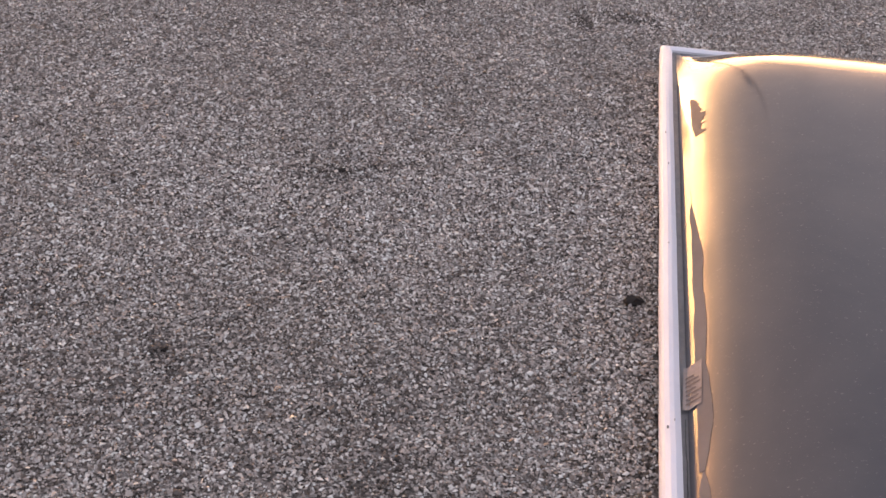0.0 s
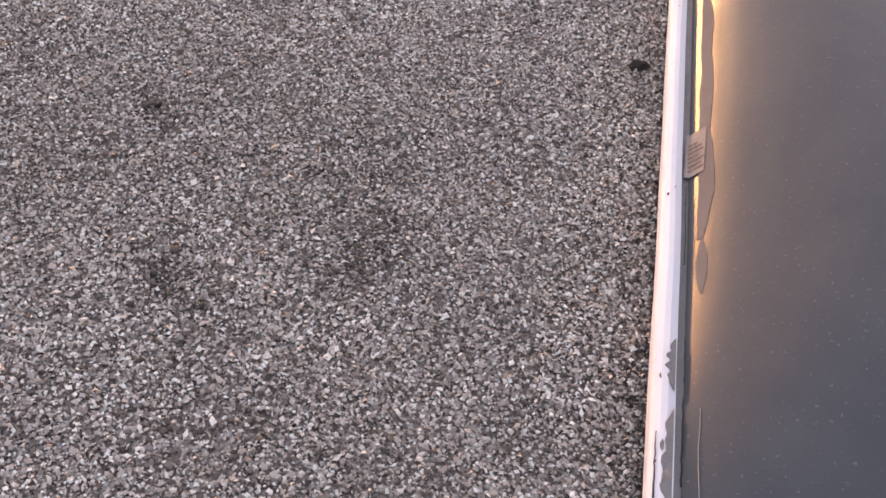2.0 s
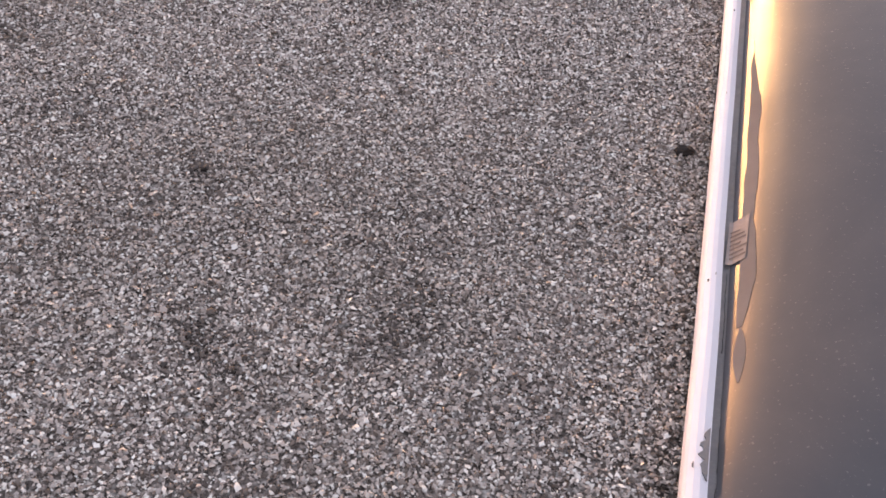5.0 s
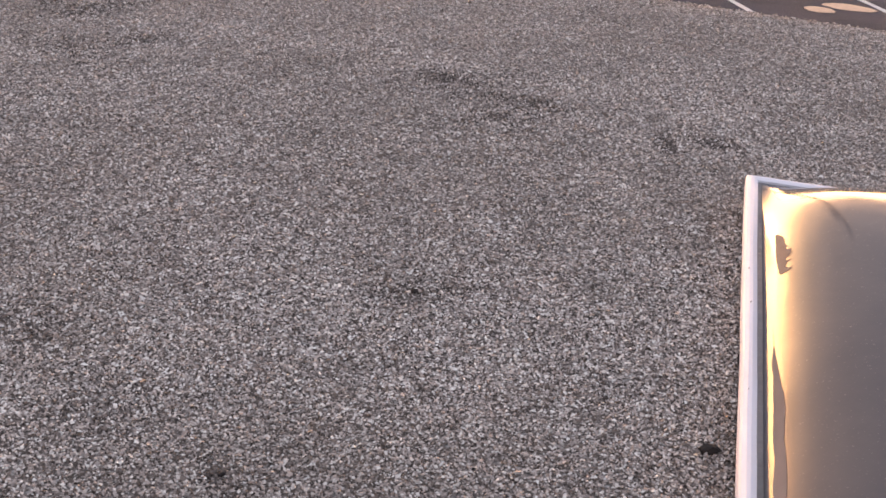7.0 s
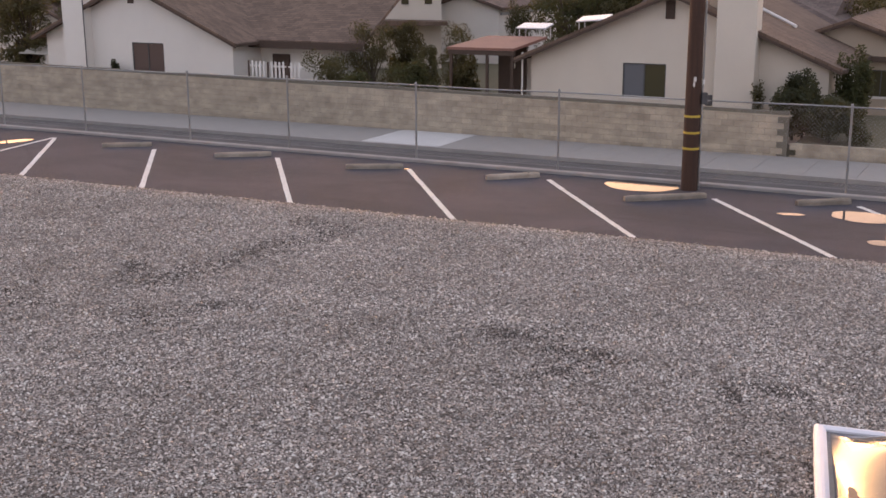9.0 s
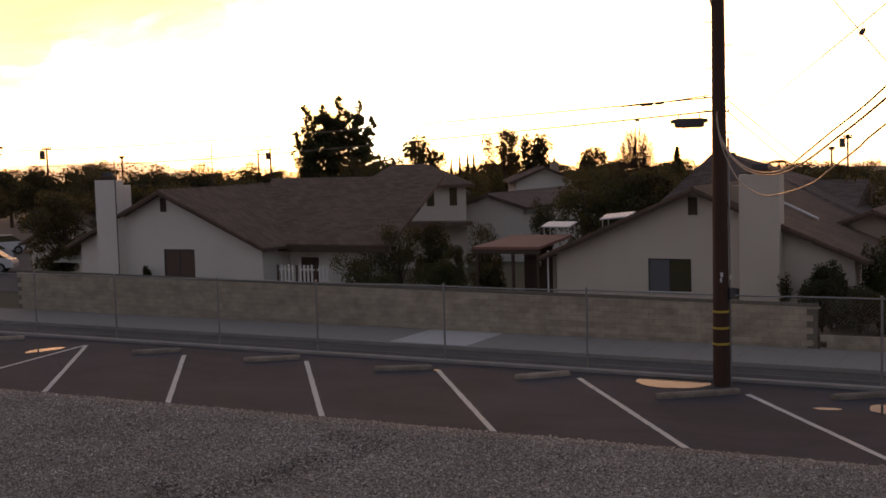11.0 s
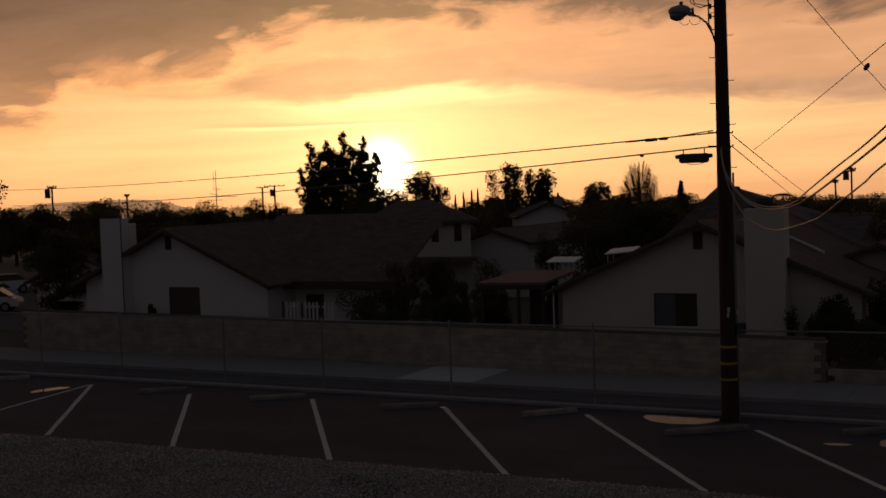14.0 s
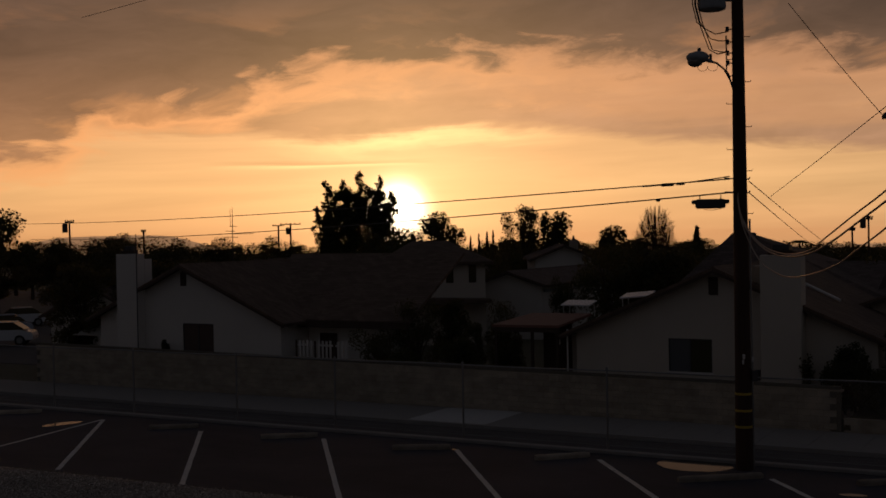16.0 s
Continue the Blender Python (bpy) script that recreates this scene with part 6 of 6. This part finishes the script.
def build_trees():
    # landmarks of the skyline
    set_tree(tree("tall ragged tree with upright leafy limbs against the sun", 12.0, 3.3, "spires", 1, LEAF, 0.20, 44), -3.98, 118, 3.03, 12.0, 0, 1.12)
    set_tree(tree("leafy spreading tree beside the sun", 8.0, 2.3, "round", 2, LEAF, 0.22, 110), -0.40, 104, 0.88, 8.0, 30, 1.42)
    set_tree(tree("open-crowned tree with see-through branches", 9.0, 2.6, "airy", 3, LEAF_DRY, 0.22, 55), 4.0, 112, 1.22, 9.0)
    set_tree(tree("rounded dense dark tree", 8.0, 2.0, "round", 4, LEAF_DARK, 0.24, 90), 5.45, 108, 0.75, 8.0)
    set_tree(tree("bare winter tree with fine upright twigs", 9.0, 1.9, "bare", 5, LEAF_DRY), 10.4, 92, 1.33, 9.0, 0, 0.95)
    set_tree(tree("small open tree with dry leaves", 7.0, 2.4, "airy", 6, LEAF_DRY, 0.24, 45), 8.6, 96, 0.15, 7.0)
    set_tree(tree("small dark pointed conifer tree", 7.0, 1.6, "cone", 7, LEAF_DARK, 0.24, 60), 12.35, 100, 0.10, 7.0, 0, 1.25)
    set_tree(tree("large dark dense tree beside the side street", 9.0, 4.0, "round", 8, LEAF_DARK, 0.3, 130), -21.4, 108, 1.65, 9.0)
    for az, dist, top in ((17.0, 105, -0.38), (17.9, 120, -0.62)):
        set_tree(tree("slim palm with a ragged head", 8.0, 1.5, "palm", 9, LEAF_DARK, 0.2, 5), az, dist, top, 8.0)
    for k, (az, top) in enumerate(((1.9, -0.05), (2.3, 0.05), (2.6, 0.1), (1.5, -0.15))):
        set_tree(tree("narrow pointed conifer in a row", 7.0, 1.0, "cone", 20 + k, LEAF_DARK, 0.2, 30), az, 125, top, 7.0, 0, 0.8)
    # the general canopy between and behind the houses
    kinds = [tree("broad leafy garden tree", 7.0, 3.2, "round", 31, LEAF, 0.20, 80), tree("dark dense garden tree", 7.0, 3.0, "round", 32, LEAF_DARK, 0.21, 80),
             tree("open dry garden tree", 7.0, 3.0, "airy", 33, LEAF_DRY, 0.20, 96), tree("olive-green leafy garden tree", 7.0, 3.4, "round", 34, LEAF_DRY, 0.20, 80)]
    rnd = random.Random(11)
    places = []
    for k in range(74):
        az = -24.5 + 49.0 * (k + rnd.uniform(-0.4, 0.4)) / 73
        dist = rnd.uniform(95, 165)
        places.append((az, dist, -0.52 - 0.022 * az + rnd.uniform(-0.2, 0.28) + 0.5 * max(0, noise.noise(Vector((az * 0.5, 2, 0)))), rnd.uniform(0.9, 1.5)))
    for az, dist, top, wide in [(-14.5, 76, -1.0, 1.2), (-12.0, 76, -0.9, 1.3), (-9.0, 76, -1.0, 1.2), (-6.4, 74, -1.0, 1.2), (-3.6, 72, -1.1, 1.2), (-1.2, 50, -3.2, 0.7), (-1.9, 96, 0.20, 0.9), (-2.9, 98, 0.0, 0.9), (0.4, 52, -3.3, 0.7), (2.75, 78, -0.75, 0.45),
                                (3.3, 84, -0.5, 0.5), (5.9, 60, -2.3, 0.5), (1.6, 50, -4.4, 0.55), (2.9, 52, -3.3, 0.55), (8.7, 62, -0.95, 1.0), (9.8, 64, -0.8, 1.1), (11.0, 62, -1.0, 1.0), (7.9, 74, -0.7, 0.8), (12.5, 74, -0.7, 1.1), (19.2, 82, -1.0, 1.1),
                                (-16.9, 64, -1.2, 1.0), (21.5, 58, -1.3, 1.0)]:
        places.append((az, dist, top, wide))
    for k, (az, dist, top, wide) in enumerate(places):
        src = kinds[k % 4]
        t = src if k < 4 else copy_thing(src, Matrix())
        t.scale = (1, 1, 1)
        set_tree(t, az, dist, top, 7.0, 77 * k, wide)
    # shrubs
    def shrub(label, s, d, z, h, spread, leaf, seed, count=90):
        t = tree(label, h, spread, "shrub", seed, leaf, 0.10, count, "shrubs")
        t.name = "shrub"
        t["category"] = "shrub"
        t.matrix_world = at_lot(s, d, z)
    shrub("dark leafy shrub climbing beside the house", -7.0, 40.0, -1.5, 2.3, 1.15, LEAF_DARK, 51, 200)
    # extra shrub, added to darken the shaded, overgrown wall under the eave
    shrub("dark leafy shrub added to deepen the shade below the eave", -7.5, 41.0, -1.6, 2.2, 0.55, LEAF_DARK, 61, 80)
    shrub("dark brown-green shrub behind the low wall", -6.0, 39.3, -1.5, 1.6, 1.3, LEAF_DARK, 52, 170)
    shrub("leafy shrub below the tan house", -5.85, 42.0, -1.5, 2.95, 0.8, LEAF, 53, 110)
    shrub("brown-green shrub in the shade of the patio roof", -20.3, 41.9, -1.9, 2.5, 0.8, LEAF_DRY, 62, 120)
    shrub("low shrub behind the block wall", -24.5, 40.3, -1.9, 2.0, 1.3, LEAF, 54)
    shrub("low shrub behind the block wall", -26.4, 42.0, -1.9, 2.6, 1.4, LEAF_DRY, 55)
    shrub("leafy shrub under the patio roof", -22.0, 41.0, -1.9, 2.6, 1.3, LEAF, 56)
    shrub("rounded shrub beside the white house", -46.5, 44.5, -1.9, 2.3, 1.0, LEAF_DARK, 57)
    shrub("rounded shrub beside the side street", -48.5, 46.0, -1.9, 2.4, 1.1, LEAF, 58)
    shrub("small weed against the house wall", -37.6, 41.0, -1.9, 1.9, 0.25, LEAF_DARK, 59)
    shrub("twiggy shrub against the cream house", -8.75, 40.9, -1.9, 2.3, 0.38, LEAF_DRY, 60, 14)


build_trees()


# ---- far poles, antenna, cars, umbrella ----
def far_pole(az, dist, top, arms, label):
    root = thing("utility_pole", pose(*spot(az, dist, -2.0), 0, 0, -az), label, "utility pole", "far utility poles")
    h = 6.6 + dist * math.tan(radians(top))
    part("pole", tube(bmesh.new(), [(0, 0, -0.2), (0, 0, h)], 0.0010 * dist, 8, 0.7), POLE_WOOD, root)
    for z, w in arms:
        part("crossarm", box((-w, -0.06, h - z - 0.06), (w, 0.06, h - z + 0.06)), POLE_WOOD, root)
        for x in (-w * 0.9, -w * 0.4, w * 0.4, w * 0.9):
            part("insulator", lathe(bmesh.new(), [(0.05, h - z + 0.06), (0.07, h - z + 0.15), (0.03, h - z + 0.24)], 6, (x, 0, 0)), DARK_METAL, root)
    return root, h


def build_far_bits():
    r, h = far_pole(-17.45, 120, 0.98, [(0.15, 0.42)], "dark far utility pole with a transformer")
    part("transformer_tank", lathe(bmesh.new(), [(0.26, h - 1.15), (0.26, h - 0.35), (0.18, h - 0.27)], 12, (-0.42, 0, 0)), DARK_METAL, r)
    far_pole(-14.12, 130, 0.50, [(0.2, 0.25)], "slim far utility pole")
    far_pole(-7.8, 180, 0.62, [(0.1, 0.9)], "far utility pole with a crossarm")
    r, h = far_pole(-7.22, 170, 0.70, [(0.15, 1.5)], "far utility pole with a wide crossarm")
    part("transformer_tank", lathe(bmesh.new(), [(0.28, h - 1.6), (0.28, h - 0.7), (0.2, h - 0.6)], 12, (-0.4, 0, 0)), DARK_METAL, r)
    r, h = far_pole(20.06, 95, 0.55, [(0.3, 0.3)], "dark far utility pole with a transformer")
    part("transformer_tank", lathe(bmesh.new(), [(0.22, h - 1.0), (0.22, h - 0.35), (0.15, h - 0.3)], 12, (-0.4, 0, 0)), DARK_METAL, r)
    far_pole(19.35, 110, 0.0, [(0.25, 0.25)], "short far utility pole")
    # roof antenna
    root = thing("tv_antenna", pose(*spot(-9.98, 110, -2.0), 0, 0, 10), "tall thin roof antenna with spreading rods", "antenna")
    hm = 6.6 + 110 * math.tan(radians(1.5))
    part("mast", tube(bmesh.new(), [(0, 0, -0.2), (0, 0, hm - 1.6), (0.0, 0, hm)], 0.06, 6, 0.4), DARK_METAL, root)
    part("whip", tube(bmesh.new(), [(-0.18, 0, hm - 1.7), (-0.20, 0, hm - 0.1)], 0.02, 5), DARK_METAL, root)
    for z, a, b in ((1.75, -0.3, 0.35), (2.45, -1.3, 1.9), (2.75, -0.9, 0.5), (2.2, -0.6, 0.2)):
        part("rod", tube(bmesh.new(), [(a, 0, hm - z + 0.04), (b, 0, hm - z)], 0.028, 5), DARK_METAL, root)

    def car(az, dist, turn, paint, label):
        root = thing("car", pose(*spot(az, dist, STREET_Z + 0.01), 0, 0, turn), label, "car", "parked cars")
        prof = [(-2.2, 0.35), (-2.25, 0.75), (-2.0, 0.9), (-1.0, 0.98), (1.3, 1.0), (2.1, 0.85), (2.25, 0.6), (2.2, 0.35)]
        part("body", prism(bmesh.new(), prof, -0.88, 0.88), paint, root)
        part("cabin", prism(bmesh.new(), [(-1.0, 0.98), (-0.35, 1.45), (1.0, 1.47), (1.7, 1.0)], -0.76, 0.76), GLASS_DARK, root, "dark car windows")
        part("car_roof", box((-0.4, -0.74, 1.44), (1.05, 0.74, 1.50), 0.02), paint, root)
        for x in (-1.4, 1.4):
            for y in (-0.8, 0.8):
                w = bmesh.new()
                tube(w, [(x, y - 0.1, 0.33), (x, y + 0.1, 0.33)], 0.33, 16)
                wheel = part("wheel", w, TYRE, root)
                part("rim", tube(bmesh.new(), [(x, y - 0.105, 0.33), (x, y + 0.105, 0.33)], 0.2, 12), GALV, wheel)
        for y in (-0.6, 0.6):
            part("headlight", box((-2.27, y - 0.2, 0.62), (-2.2, y + 0.2, 0.76)), TRIM_WHITE, root)
    car(-20.6, 88, 20, CAR_BLUE, "pale blue car parked in the side street")
    car(-19.8, 97, 25, CAR_WHITE, "white car parked in the side street")
    car(-20.6, 80, 8, CAR_WHITE, "white car parked near the corner")
    root = thing("patio_umbrella", at_lot(-45.05, 44.2, -1.82), "closed-in pale canvas patio umbrella", "umbrella")
    bm = bmesh.new()
    n = 8
    rim = [bm.verts.new((1.5 * math.cos(2 * math.pi * k / n), 1.1 * math.sin(2 * math.pi * k / n), 1.72 - 0.06 * (k % 2))) for k in range(n)]
    low = [bm.verts.new(v.co - Vector((0, 0, 0.05))) for v in rim]
    top = bm.verts.new((0, 0, 2.15))
    under = bm.verts.new((0, 0, 2.08))
    for k in range(n):
        bm.faces.new((rim[k], rim[(k + 1) % n], top))
        bm.faces.new((low[(k + 1) % n], low[k], under))
        bm.faces.new((rim[k], low[k], low[(k + 1) % n], rim[(k + 1) % n]))
    part("canopy", bm, CANVAS, root)
    part("pole", tube(bmesh.new(), [(0, 0, 0), (0, 0, 2.1)], 0.025, 8), TRIM_WHITE, root)


build_far_bits()
